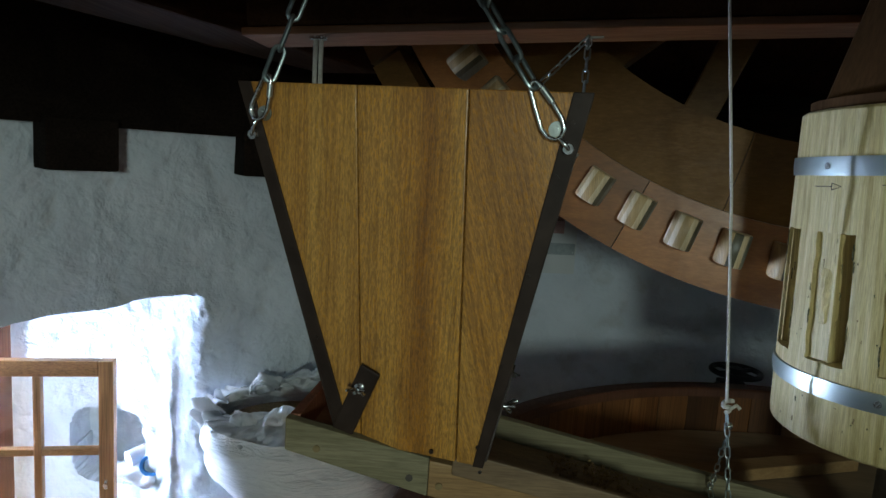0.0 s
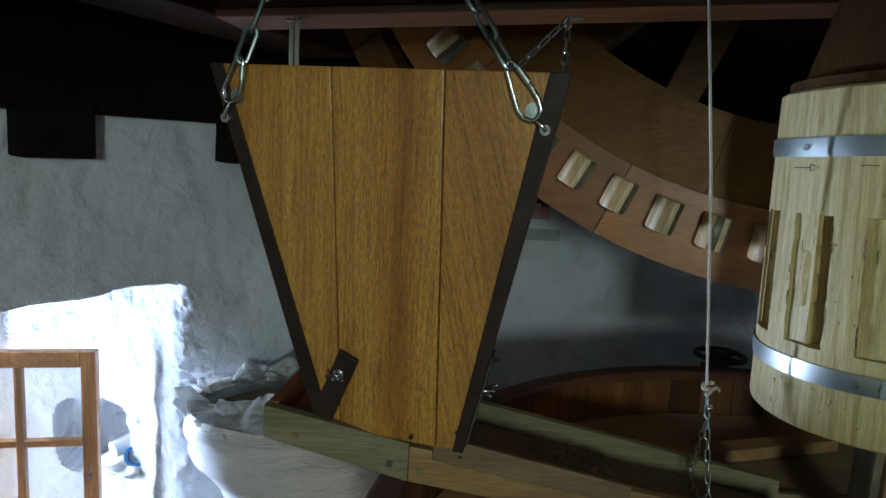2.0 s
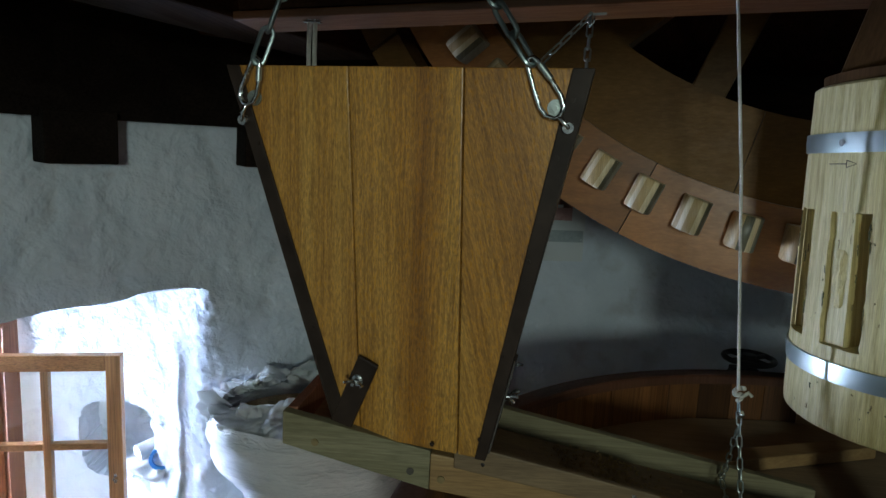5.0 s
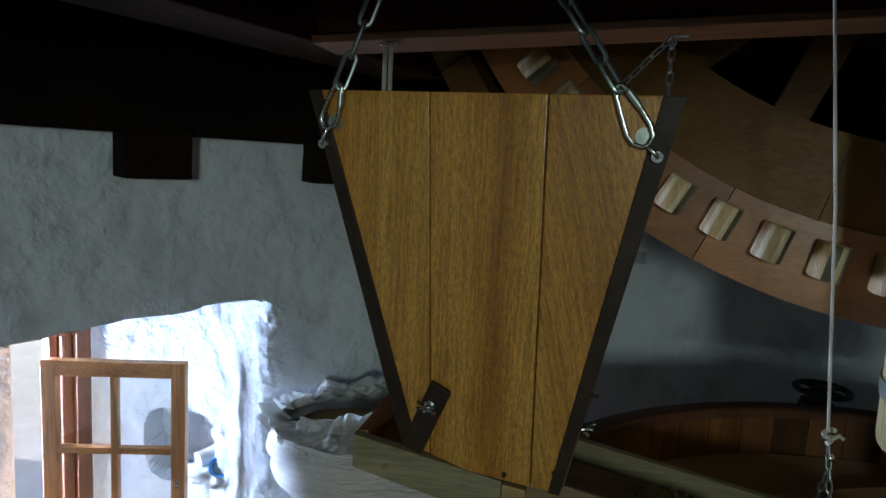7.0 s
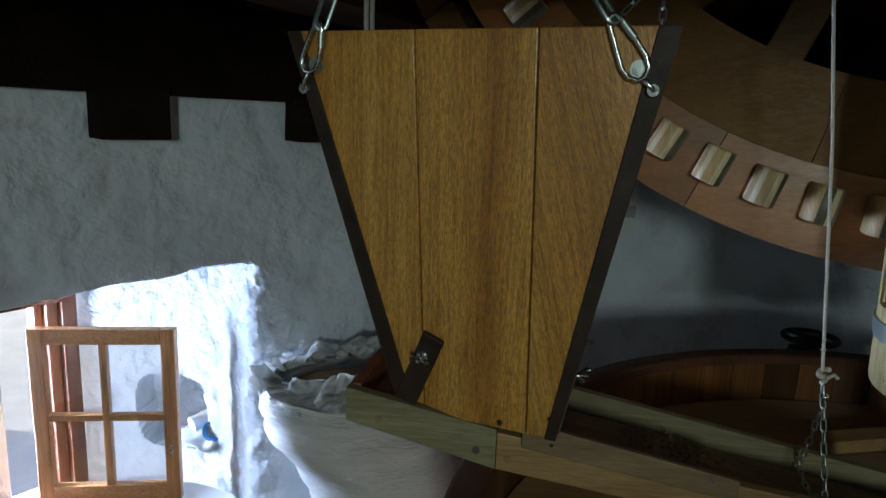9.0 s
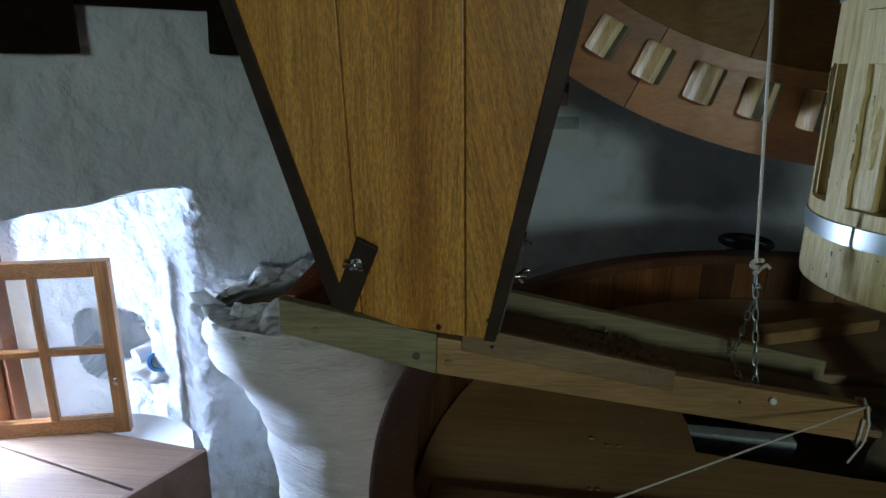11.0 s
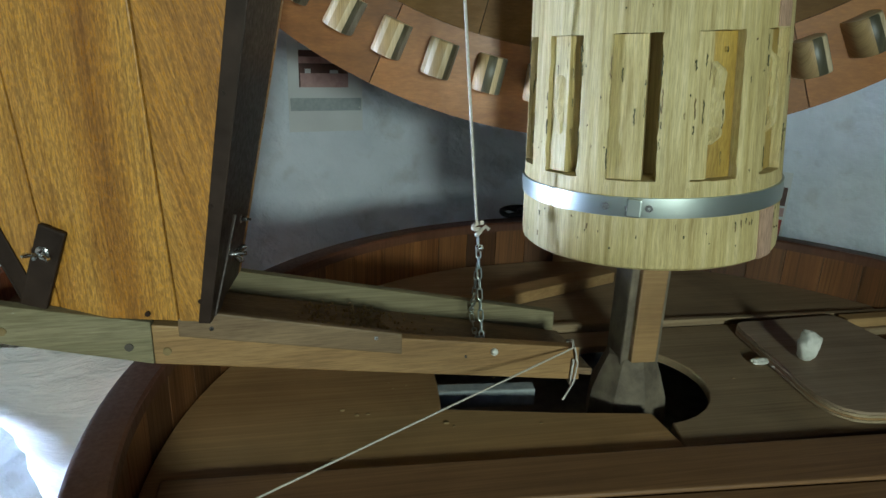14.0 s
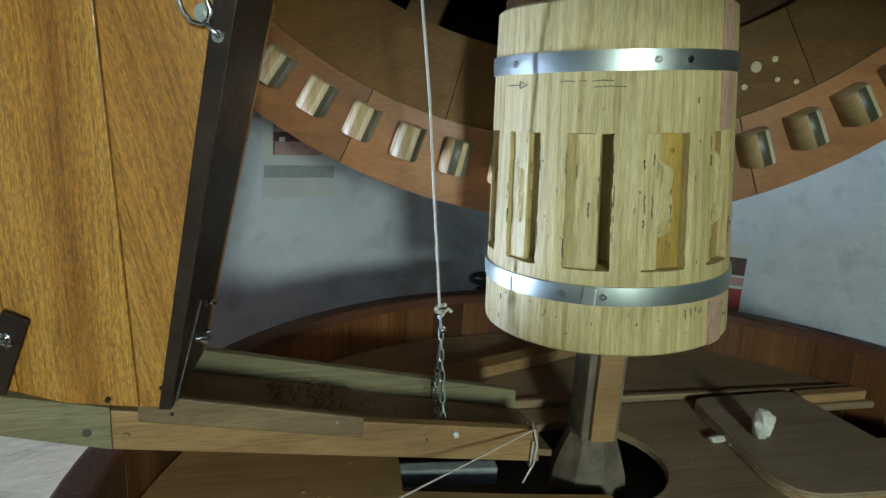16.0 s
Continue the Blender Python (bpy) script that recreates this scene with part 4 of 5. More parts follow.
# ---- rope, knot and small chain that hold the shoe up ----
rope = thing("shoe_rope", (0.447, 1.03, 1.615), "thin white rope with a knot, tied to a small chain", "rope")
part("cord", tube([(0.352, 1.03, 2.40), (0.372, 1.03, 2.23), (0.410, 1.03, 1.95), (0.4445, 1.03, 1.62)], 0.0023, 10), "rope", rope, smooth=60)
k0 = Vector((0.4455, 1.03, 1.612))
part("knot", tube([k0 + Vector((0.008 * math.cos(a), 0.007 * math.sin(a * 1.3), 0.010 - 0.0022 * a)) for a in (i * 0.55 for i in range(16))], 0.0036, 8), "rope", rope, smooth=60)
part("knot_end", tube([k0 + Vector((0.004, -0.004, -0.002)), k0 + Vector((0.012, -0.008, 0.006)), k0 + Vector((0.017, -0.01, 0.001))], 0.003, 8), "rope", rope, smooth=60)
bm = bmesh.new()
bmesh.ops.create_icosphere(bm, subdivisions=2, radius=0.007, matrix=Matrix.Translation(k0 + Vector((0.004, -0.006, -0.03))))
part("shackle", bm, "brass", rope, smooth=60)
ch = chain("small_chain", k0 + Vector((0.002, 0, -0.014)), Vector((0.443, 0.955, 1.452)), 0.017, 0.0095, 0.0024, "zinc", "small bright chain holding up the trough, loose tail hanging")
chain("small_chain", k0 + Vector((0.004, 0.0, -0.055)), Vector((0.461, 1.098, 1.440)), 0.017, 0.0095, 0.0024, "zinc", "", ch, 0.012, 40)
chain("small_chain", Vector((0.461, 1.096, 1.436)), Vector((0.449, 0.975, 1.452)), 0.017, 0.0095, 0.0024, "zinc", "", ch, 0.02, 10)
# cord tied round the trough's end
cord = thing("pull_cord", (0.588, 0.925, 1.43), "thin white cord tied round the trough's end", "cord")
e0 = on_shoe(0.583, 0.062)
part("cord", tube([e0 + Vector((0, -0.004, 0)), e0 + Vector((-0.870, -0.491, -0.039)) * 0.5, e0 + Vector((-0.870, -0.491, -0.039)) * 0.98], 0.0013, 8), "rope", cord, smooth=60)
part("wrap", tube([e0 + Vector((0, -0.004, 0)), e0 + Vector((0.002, 0.008, 0.006)), e0 + Vector((0, 0.022, 0)), e0 + Vector((0, 0.024, -0.06)), e0 + Vector((0, -0.003, -0.064)), e0 + Vector((0.001, -0.005, -0.02))], 0.0022, 8), "rope", cord, smooth=60)
part("tail", tube([e0 + Vector((0, -0.006, 0.003)), e0 + Vector((0.006, -0.010, -0.025)), e0 + Vector((0.002, -0.012, -0.055)), e0 + Vector((-0.014, -0.014, -0.085))], 0.0017, 8), "rope", cord, smooth=60)

# ---- tun: the round wooden casing of the millstones ----
TC, TRAD, TTOP, LID = (0.80, 0.845), 0.885, 1.432, 1.305
tun = thing("stone_casing", (TC[0], TC[1], 0.45), "round red-brown stave casing of the millstones with a dark rim", "casing")
part("rim", lathe([(TRAD - 0.050, TTOP - 0.022), (TRAD, TTOP - 0.022), (TRAD + 0.002, TTOP - 0.004), (TRAD - 0.004, TTOP), (TRAD - 0.046, TTOP), (TRAD - 0.050, TTOP - 0.004)], (*TC, 0), 160), "tun_rim", tun, "dark rounded top rim", smooth=40)
NST = 62
for k in range(NST):
    a0, a1 = 2 * math.pi * (k + 0.008) / NST, 2 * math.pi * (k + 0.992) / NST
    r0, r1 = TRAD - 0.036, TRAD - 0.014
    c = [(TC[0] + r * math.cos(a), TC[1] + r * math.sin(a)) for r, a in ((r0, a0), (r1, a0), (r1, a1), (r0, a1))]
    part("stave", hexa([Vector((*q, 0.5)) for q in c] + [Vector((*q, TTOP - 0.022)) for q in c], 0.001), "lid_tan" if k % 11 == 3 else "tun", tun)
part("outer_skin", lathe([(TRAD - 0.0135, 0.5), (TRAD - 0.004, 0.5), (TRAD - 0.004, TTOP - 0.0225), (TRAD - 0.0135, TTOP - 0.0225)], (*TC, 0), 160), "tun_out", tun, "smooth reddish outer skin", smooth=40)
part("base", lathe([(0.02, 0.0), (TRAD - 0.05, 0.0), (TRAD - 0.05, 0.51), (0.02, 0.51)], (*TC, 0), 64), "dark", tun)

# the boards of the lid, with the opening round the spindle
QC = Vector((0.757, 1.056))


def chord(y, r=TRAD - 0.04):
    h = math.sqrt(max(0.0, r * r - (y - TC[1]) ** 2))
    return TC[0] - h, TC[0] + h


def plate(pts, z0_, z1_, bevel=0.002):
    bm = bmesh.new()
    lo = [bm.verts.new((x, y, z0_)) for x, y in pts]
    hi = [bm.verts.new((x, y, z1_)) for x, y in pts]
    n = len(pts)
    for i in range(n):
        bm.faces.new((lo[i], lo[(i + 1) % n], hi[(i + 1) % n], hi[i]))
    bm.faces.new(hi)
    bm.faces.new(lo[::-1])
    bmesh.ops.recalc_face_normals(bm, faces=bm.faces)
    if bevel:
        bmesh.ops.bevel(bm, geom=[e for e in bm.edges if abs(e.verts[0].co.z - e.verts[1].co.z) < 1e-6], offset=bevel, segments=1, affect="EDGES")
    return bm


def arc_pts(y0, y1, side, n=14, r=TRAD - 0.04):
    out = []
    for k in range(n + 1):
        y = y0 + (y1 - y0) * k / n
        out.append((chord(y, r)[side], y))
    return out


YF = 0.848
lid = thing("casing_lid", (0.8, 1.0, LID - 0.02), "dusty brown lid boards with an opening round the spindle", "lid")
part("board", plate([(0.752, YF), (0.745, 0.944), (0.60, 0.966), (0.394, 1.005), (0.402, 1.085), (0.408, 1.24)] + arc_pts(1.24, YF, 0), LID - 0.018, LID + 0.001), "lid_tan", lid, "tan varnished lid board")
part("chute_plate", box((0.20, 0.03, 0.035), pose(0.49, 1.105, LID - 0.040, 0, 0, -4), 0.004), "stone", lid, "bluish grey plate in the opening")
hole_r = 0.142
pts = [(0.7526, YF), (1.55, YF)] + arc_pts(YF, 1.05, 1)[1:] + [(1.365, 1.05), (1.375, 1.20)] + arc_pts(1.20, 1.262, 1) + [(0.60, 1.262), (0.60, 1.19)]
pts += [(QC.x + hole_r * math.cos(a), QC.y + hole_r * math.sin(a)) for a in (radians(118 - i * 12) for i in range(18))]
part("board", plate(pts, LID - 0.018, LID - 0.0005), "lid", lid, "grey-brown dusty lid board")
part("board", plate([(0.32, 1.27)] + [(1.5, 1.268)] + arc_pts(1.268, 1.69, 1)[1:] + arc_pts(1.69, 1.27, 0)[:-1], LID - 0.016, LID + 0.010), "lid", lid)
# front half of the cover, raised a little
fc = thing("front_cover", (0.8, 0.5, LID), "dark brown raised front cover of the casing", "lid")
part("batten", slab((-0.02, 0.868, LID), (-0.02, 0.788, LID), (1.6, 0.69, LID), (1.6, 0.800, LID), (0, 0, 0.012), 0.004), "lid_red", fc)
part("board", plate([(-0.03, 0.785)] + [(-0.055, 0.55)] + arc_pts(0.5, 0.15, 0) + arc_pts(0.15, 0.5, 1) + [(1.6, 0.687)], LID + 0.001, LID + 0.007), "lid_red", fc)
# stones seen in the opening
part("runner_stone", lathe([(0.22, 0.98), (0.60, 0.98), (0.60, 1.15), (0.22, 1.15)], (QC.x, QC.y - 0.12, 0), 64), "stone", lid, "bluish grey millstone")
bt = thing("diagonal_batten", (0.7, 1.42, LID), "pale wooden batten lying across the casing lid", "batten")
part("batten", bar((0.40, 1.325, LID + 0.025), (0.925, 1.52, LID + 0.030), 0.05, 0.028, 0.003), "lid_tan", bt)
bt = thing("cross_batten", (0.98, 1.26, LID), "thin dusty batten on the casing lid", "batten")
part("batten", bar((0.64, 1.273, LID + 0.0135), (1.60, 1.255, LID + 0.0135), 0.014, 0.008, 0.002), "lid", bt)

bt = thing("short_batten", (1.45, 1.17, LID), "pale short batten beside the lid opening", "batten")
part("batten", bar((1.362, 1.222, LID + 0.011), (1.55, 1.226, LID + 0.011), 0.03, 0.022, 0.003), "lid_tan", bt)

# plywood hatch with rounded corners, and the opening behind it
hatch = thing("plywood_hatch", (1.2, 1.0, LID), "dusty plywood hatch board with rounded corners", "hatch")
cor = [(1.035, 0.862), (1.385, 0.842), (1.352, 1.234), (1.084, 1.224)]
pts = []
for i, p in enumerate(cor):
    p, a, b_ = Vector(p), Vector(cor[i - 1]), Vector(cor[(i + 1) % 4])
    r = 0.085 if i == 0 else 0.03
    s_, e_ = p + (a - p).normalized() * r, p + (b_ - p).normalized() * r
    for k in range(7):
        f = k / 6
        pts.append(tuple((s_.lerp(p, f)).lerp(p.lerp(e_, f), f)))
for k, (za, zb, mm) in enumerate(((0.006, 0.011, "ply_edge"), (0.0112, 0.0158, "lid_tan"), (0.016, 0.0215, "ply_edge"), (0.0217, 0.027, "ply_top"))):
    pp = [(Vector(q) - Vector((1.21, 1.04))) * (1 - 0.004 * (k % 2)) + Vector((1.21, 1.04)) for q in pts]
    m_ = plate([tuple(q) for q in pp], LID + za - 0.004, LID + zb - 0.004, 0.0012)
    part("ply", m_, mm, hatch)


def lump(at, r, sc, seed, mat, name, label, cat):
    bm = bmesh.new()
    bmesh.ops.create_icosphere(bm, subdivisions=4, radius=r)
    for v in bm.verts:
        q = v.co / r + Vector((seed, seed * 2, 0))
        v.co *= 1 + 0.28 * noise.noise(q * 1.4) + 0.13 * noise.noise(q * 3.7) + 0.05 * noise.noise(q * 9)
        v.co = Vector((v.co.x * sc[0], v.co.y * sc[1], v.co.z * sc[2]))
    low = min(v.co.z for v in bm.verts)
    bmesh.ops.transform(bm, matrix=Matrix.Translation(Vector(at) - Vector((0, 0, low))), verts=bm.verts)
    return tagged(part(name, bm, mat, smooth=60), label, cat)


lump((1.118, 1.043, LID + 0.0225), 0.024, (0.85, 0.8, 1.25), 3.1, "chalk", "chalk_lump", "rough lump of white chalk on the plywood hatch", "chalk")
lump((1.048, 1.078, LID), 0.013, (1.5, 0.8, 0.5), 7.7, "chalk", "chalk_chip", "white chalk chip on the casing lid", "chalk")
lump((1.075, 1.055, LID), 0.012, (1.4, 0.6, 0.4), 5.2, "chalk", "chalk_chip", "white chalk chip on the casing lid", "chalk")
rng = random.Random(9)
bm = bmesh.new()
for k in range(46):
    x, y = rng.uniform(0.2, 1.5), rng.uniform(0.86, 1.24)
    if (Vector((x, y)) - QC).length < 0.17 or x > 1.0:
        continue
    bmesh.ops.create_icosphere(bm, subdivisions=1, radius=rng.uniform(0.0012, 0.003), matrix=Matrix.Translation((x, y, LID + 0.002)) @ Matrix.Diagonal((1.8, 1, 0.6, 1)))
tagged(part("meal_crumbs", bm, "grain_"), "scattered grains and crumbs on the lid", "grain", kind="stuff")

# ---- spindle and lantern pinion ----
quant = thing("spindle", (QC.x, QC.y, 1.2), "square dark iron spindle with a flared foot and wooden wedge", "spindle")
part("shaft", box((0.066, 0.072, 0.34), Matrix.Translation((QC.x, QC.y, 1.47)) @ Matrix.Rotation(radians(-119 + 26), 4, "Z"), 0.006), "dusty_iron", quant)
bm = lathe([(0.0, 1.12), (0.066, 1.12), (0.074, 1.20), (0.074, 1.26), (0.070, 1.295), (0.056, 1.335), (0.044, 1.365), (0.0, 1.365)], (QC.x, QC.y, 0), 8, closed=False)
part("foot", bm, "dusty_iron", quant, "flared eight-sided dark iron foot")
WB = radians(-119 + 26)
fw = QC + Vector((math.cos(WB), math.sin(WB))) * 0.040
part("wedge", box((0.014, 0.046, 0.185), Matrix.Translation((fw.x, fw.y, 1.458)) @ Matrix.Rotation(WB, 4, "Z"), 0.003), "lid_tan", quant, "tan wooden wedge")

NC0, NC1 = Vector((0.745, 1.055, 1.594)), Vector((0.711, 1.064, 2.099))   # pinion axis, bottom and top
NR0, NR1 = 0.205, 0.184
nut_axis = (NC1 - NC0).normalized()
NH = (NC1 - NC0).length
nut_m = Matrix.Translation(NC0) @ Vector((0, 0, 1)).rotation_difference(nut_axis).to_matrix().to_4x4()
nut = thing("lantern_pinion", NC0, "pale pine lantern pinion with slots and two steel hoops", "pinion")
NSLOT = 11
SLOT0, SLOT1 = 0.128, 0.323      # slot heights over the pinion's bottom
VIEW = math.degrees(math.atan2(0.07 - 1.056, 0.21 - 0.757))   # the side that faces the room's front


def nut_xyz(r, deg, z):
    a = radians(deg)
    return nut_m @ Vector((r * math.cos(a), r * math.sin(a), z))


def nut_r(z):
    return NR0 + (NR1 - NR0) * z / NH


def wedge(bm, d0, d1, z0_, z1_, r_in, n=4, dr=0.0):
    """A curved block of the pinion's wall, between two bearings and two heights."""
    rows = []
    for z in (z0_, z1_):
        rows.append([nut_xyz(nut_r(z) + dr, d0 + (d1 - d0) * k / n, z) for k in range(n + 1)] + [nut_xyz(r_in, d1 + (d0 - d1) * k / n, z) for k in range(n + 1)])
    lo, hi = ([bm.verts.new(v) for v in row] for row in rows)
    k = len(lo)
    for i in range(k):
        bm.faces.new((lo[i], lo[(i + 1) % k], hi[(i + 1) % k], hi[i]))
    bm.faces.new(hi)
    bm.faces.new(lo[::-1])


pitch_n = 360 / NSLOT
RI = NR0 - 0.066
FIRST = -15.4
rng = random.Random(33)
NS, NW, NZ = 6, 5, 26       # steps across a slot, across the wood between, and up the slot
body = bmesh.new()
angles = []
for k in range(NSLOT):
    a0 = FIRST + k * pitch_n
    angles += [(k, True, a0 + pitch_n * 0.60 * i / NS) for i in range(NS)]
    angles += [(k, False, a0 + pitch_n * (0.60 + 0.40 * i / NW)) for i in range(NW)]
levels = [(0.0, -0.006), (0.004, -0.001), (0.012, 0.0), (0.07, 0.0), (SLOT0 - 0.012, 0.0)]
levels += [(SLOT0 + (SLOT1 - SLOT0) * i / NZ, 0.0) for i in range(NZ + 1)] + [(SLOT1 + 0.06, 0.0), (NH - 0.004, -0.001), (NH, -0.006)]
LO = 5
ring = []
for zi, (z, dr) in enumerate(levels):
    row = []
    for ai, (k, slot, d) in enumerate(angles):
        edge = (slot and ai % (NS + NW) == 0) or (not slot and ai % (NS + NW) == NS)
        inside = LO <= zi <= LO + NZ
        j = 0.0
        zz = z
        if edge and LO < zi < LO + NZ:
            j = 0.9 * noise.noise(Vector((k * 3.1 + ai, z * 40, 1))) + 0.5 * noise.noise(Vector((k * 5.3, z * 120, ai)))
        if slot and zi in (LO, LO + NZ):
            zz += 0.002 * noise.noise(Vector((ai * 0.9, zi, 4)))
        row.append(body.verts.new(nut_xyz(nut_r(zz) + dr - (0.0015 if edge and inside else 0), VIEW + d + j, zz)))
    ring.append(row)
NA = len(angles)
inner = {}


def deep_vert(zi, ai):
    if (zi, ai) not in inner:
        v = nut_m.inverted() @ ring[zi][ai].co
        f = RI / math.hypot(v.x, v.y)
        inner[zi, ai] = body.verts.new(nut_m @ Vector((v.x * f, v.y * f, v.z)))
    return inner[zi, ai]


for zi in range(len(levels) - 1):
    for ai in range(NA):
        aj = (ai + 1) % NA
        if angles[ai][1] and LO <= zi < LO + NZ:
            body.faces.new((deep_vert(zi, ai), deep_vert(zi, aj), deep_vert(zi + 1, aj), deep_vert(zi + 1, ai)))
            if ai % (NS + NW) == 0:
                body.faces.new((ring[zi][ai], deep_vert(zi, ai), deep_vert(zi + 1, ai), ring[zi + 1][ai]))
            if ai % (NS + NW) == NS - 1:
                body.faces.new((deep_vert(zi, aj), ring[zi][aj], ring[zi + 1][aj], deep_vert(zi + 1, aj)))
            if zi == LO:
                body.faces.new((ring[zi][ai], ring[zi][aj], deep_vert(zi, aj), deep_vert(zi, ai)))
            if zi == LO + NZ - 1:
                body.faces.new((deep_vert(zi + 1, ai), deep_vert(zi + 1, aj), ring[zi + 1][aj], ring[zi + 1][ai]))
        else:
            body.faces.new((ring[zi][ai], ring[zi][aj], ring[zi + 1][aj], ring[zi + 1][ai]))
body.faces.new(ring[0][::-1])
body.faces.new(ring[-1])
bmesh.ops.recalc_face_normals(body, faces=body.faces)


def along_axis(ob):
    """Gives a part of the pinion the pinion's own axes, so that its grain runs along it."""
    ob.data.transform(nut_m.inverted())
    ob.matrix_basis = nut_m
    return ob


along_axis(part("drum", body, "pine", nut, smooth=28))
for k in range(NSLOT):
    a0 = VIEW + FIRST + k * pitch_n
    bm = bmesh.new()
    end = 0.22 if k in (1, 2) else 0.34 if k == 10 else 0.12 if k == 9 else 0.43
    wedge(bm, a0 + pitch_n * 0.004, a0 + pitch_n * end, SLOT0 + 0.001, SLOT1 - 0.001, RI - 0.004, 5, -0.006 - 0.002 * (k % 3))
    along_axis(part("cog_bed", bm, "pine", nut))
    if k in (1, 2):
        bm = bmesh.new()
        wedge(bm, a0 + pitch_n * 0.222, a0 + pitch_n * 0.594, SLOT0 + 0.001, SLOT1 - 0.001, RI - 0.004, 5, -0.015)
        part("cog_bed", bm, "amber", nut, "amber resin-stained bed")
    if k in (1, 2, 10):
        shift = 0.06 if k == 10 else 0.20
        base = -0.0145 if k == 1 else -0.0135
        # a splintered remnant of the bed, with a ragged outline
        bm = bmesh.new()
        nz = 22
        z0_, z1_ = SLOT0 + rng.uniform(0.03, 0.06), SLOT1 - rng.uniform(0.02, 0.05)
        rows = []
        for q in range(nz + 1):
            z = z0_ + (z1_ - z0_) * q / nz
            taper = min(1.0, 9 * q / nz, 9 * (nz - q) / nz)
            e0 = shift + 0.02 + 0.035 * noise.noise(Vector((k, z * 60, 2)))
            e1 = shift + 0.13 + 0.09 * taper + 0.05 * noise.noise(Vector((k, z * 45, 7)))
            row = [nut_xyz(RI, a0 + pitch_n * e0, z)]
            for i in range(6):
                d = a0 + pitch_n * (e0 + (e1 - e0) * i / 5)
                lift = base + taper * (0.0085 + 0.005 * noise.noise(Vector((i * 0.9, z * 55, k))))
                row.append(nut_xyz(nut_r(z) + lift - (0.003 if i in (0, 5) else 0), d, z))
            row.append(nut_xyz(RI, a0 + pitch_n * e1, z))
            rows.append([bm.verts.new(v) for v in row])
        for r0, r1 in zip(rows, rows[1:]):
            for i in range(len(r0) - 1):
                bm.faces.new((r0[i], r0[i + 1], r1[i + 1], r1[i]))
        bm.faces.new(rows[0][::-1])
        bm.faces.new(rows[-1])
        bmesh.ops.recalc_face_normals(bm, faces=bm.faces)
        part("worn_step", bm, "pine", nut, "splintered pale wear pad", smooth=40)
rng = random.Random(21)


def gouge(a, z, h, w, dr, mat):
    """A ragged nick in the wood: a thin, crooked, flattened sliver."""
    n = 9
    pts = [nut_xyz(nut_r(z + h * q / n) + dr, a + 0.55 * noise.noise(Vector((a, z * 90 + q * 0.8, 3))), z + h * q / n) for q in range(n + 1)]
    rad = [0.0002] + [w * (0.45 + 0.9 * abs(noise.noise(Vector((a * 2, q * 1.3, 5))))) for q in range(1, n)] + [0.0002]
    part("gouge", tube(pts, rad, 6), mat, nut)


for k in range(90):
    a = VIEW + rng.uniform(-75, 75)
    z = rng.choice((rng.uniform(0.02, 0.07), rng.uniform(SLOT0, SLOT1), rng.uniform(SLOT0, SLOT1 + 0.05)))
    f = ((a - VIEW - FIRST) / pitch_n) % 1
    if SLOT0 - 0.01 < z < SLOT1 + 0.01 and f < 0.64:
        continue
    gouge(a, z, rng.choice((0.002, 0.003, 0.005, 0.009)), rng.uniform(0.0009, 0.0022), -0.0002, rng.choice(("scar", "gouge", "gouge")))
for k in range(120):
    s_ = rng.randrange(NSLOT)
    f = rng.choice((0.60, 0.605, 0.612, 0.99, 0.995, 0.41, 0.40, 0.3, 0.2, 0.12))
    a = VIEW + FIRST + (s_ + f) * pitch_n
    if abs(((a - VIEW + 180) % 360) - 180) > 85:
        continue
    h = rng.uniform(0.006, 0.034)
    gouge(a + rng.uniform(-0.4, 0.4), rng.uniform(SLOT0 + 0.005, SLOT1 - 0.005 - h), h, rng.uniform(0.0006, 0.0017), -0.006 - 0.002 * (s_ % 3) if f < 0.5 else -0.0004, rng.choice(("gouge", "gouge", "scar")))
for za in (0.092, 0.421):
    rr = nut_r(za)
    b = lathe([(rr - 0.001, za - 0.014), (rr + 0.003, za - 0.014), (rr + 0.0038, za), (rr + 0.003, za + 0.014), (rr - 0.001, za + 0.014)], (0, 0, 0), 128)
    bmesh.ops.transform(b, matrix=nut_m, verts=b.verts)
    hoop = part("hoop", b, "zinc", nut, "galvanised steel hoop", smooth=30)
    for off in ((-14, -5, 2.5) if za < 0.3 else (-44, 20, 34)):
        c0 = nut_xyz(rr + 0.003, VIEW + off, za)
        c1 = nut_xyz(rr + 0.0055, VIEW + off, za)
        part("rivet", rod(c0, c1, 0.0052, 12), "brass", hoop)
    if za < 0.3:
        c0 = nut_xyz(rr + 0.006, VIEW - 3, za)
        part("buckle", box((0.020, 0.006, 0.026), Matrix.Translation(c0) @ Matrix.Rotation(radians(VIEW - 3 + 90), 4, "Z"), 0.002), "zinc", hoop)
# the pinkish stave let into one side, and the pencilled arrow
bm = bmesh.new()
wedge(bm, VIEW + 52, VIEW + 64, 0.003, 0.076, RI, 4, 0.0012)
part("pink_stave", bm, "pink", nut, "pinkish wood inset")
bm = bmesh.new()
wedge(bm, VIEW + 55, VIEW + 67, SLOT1 + 0.002, NH - 0.004, RI, 4, 0.0012)
part("pink_stave", bm, "pink", nut, "pinkish wood inset")


def pencil(pts, r=0.0007):
    return tube([nut_xyz(nut_r(z) + 0.0006, VIEW + d, z) for d, z in pts], r, 6)


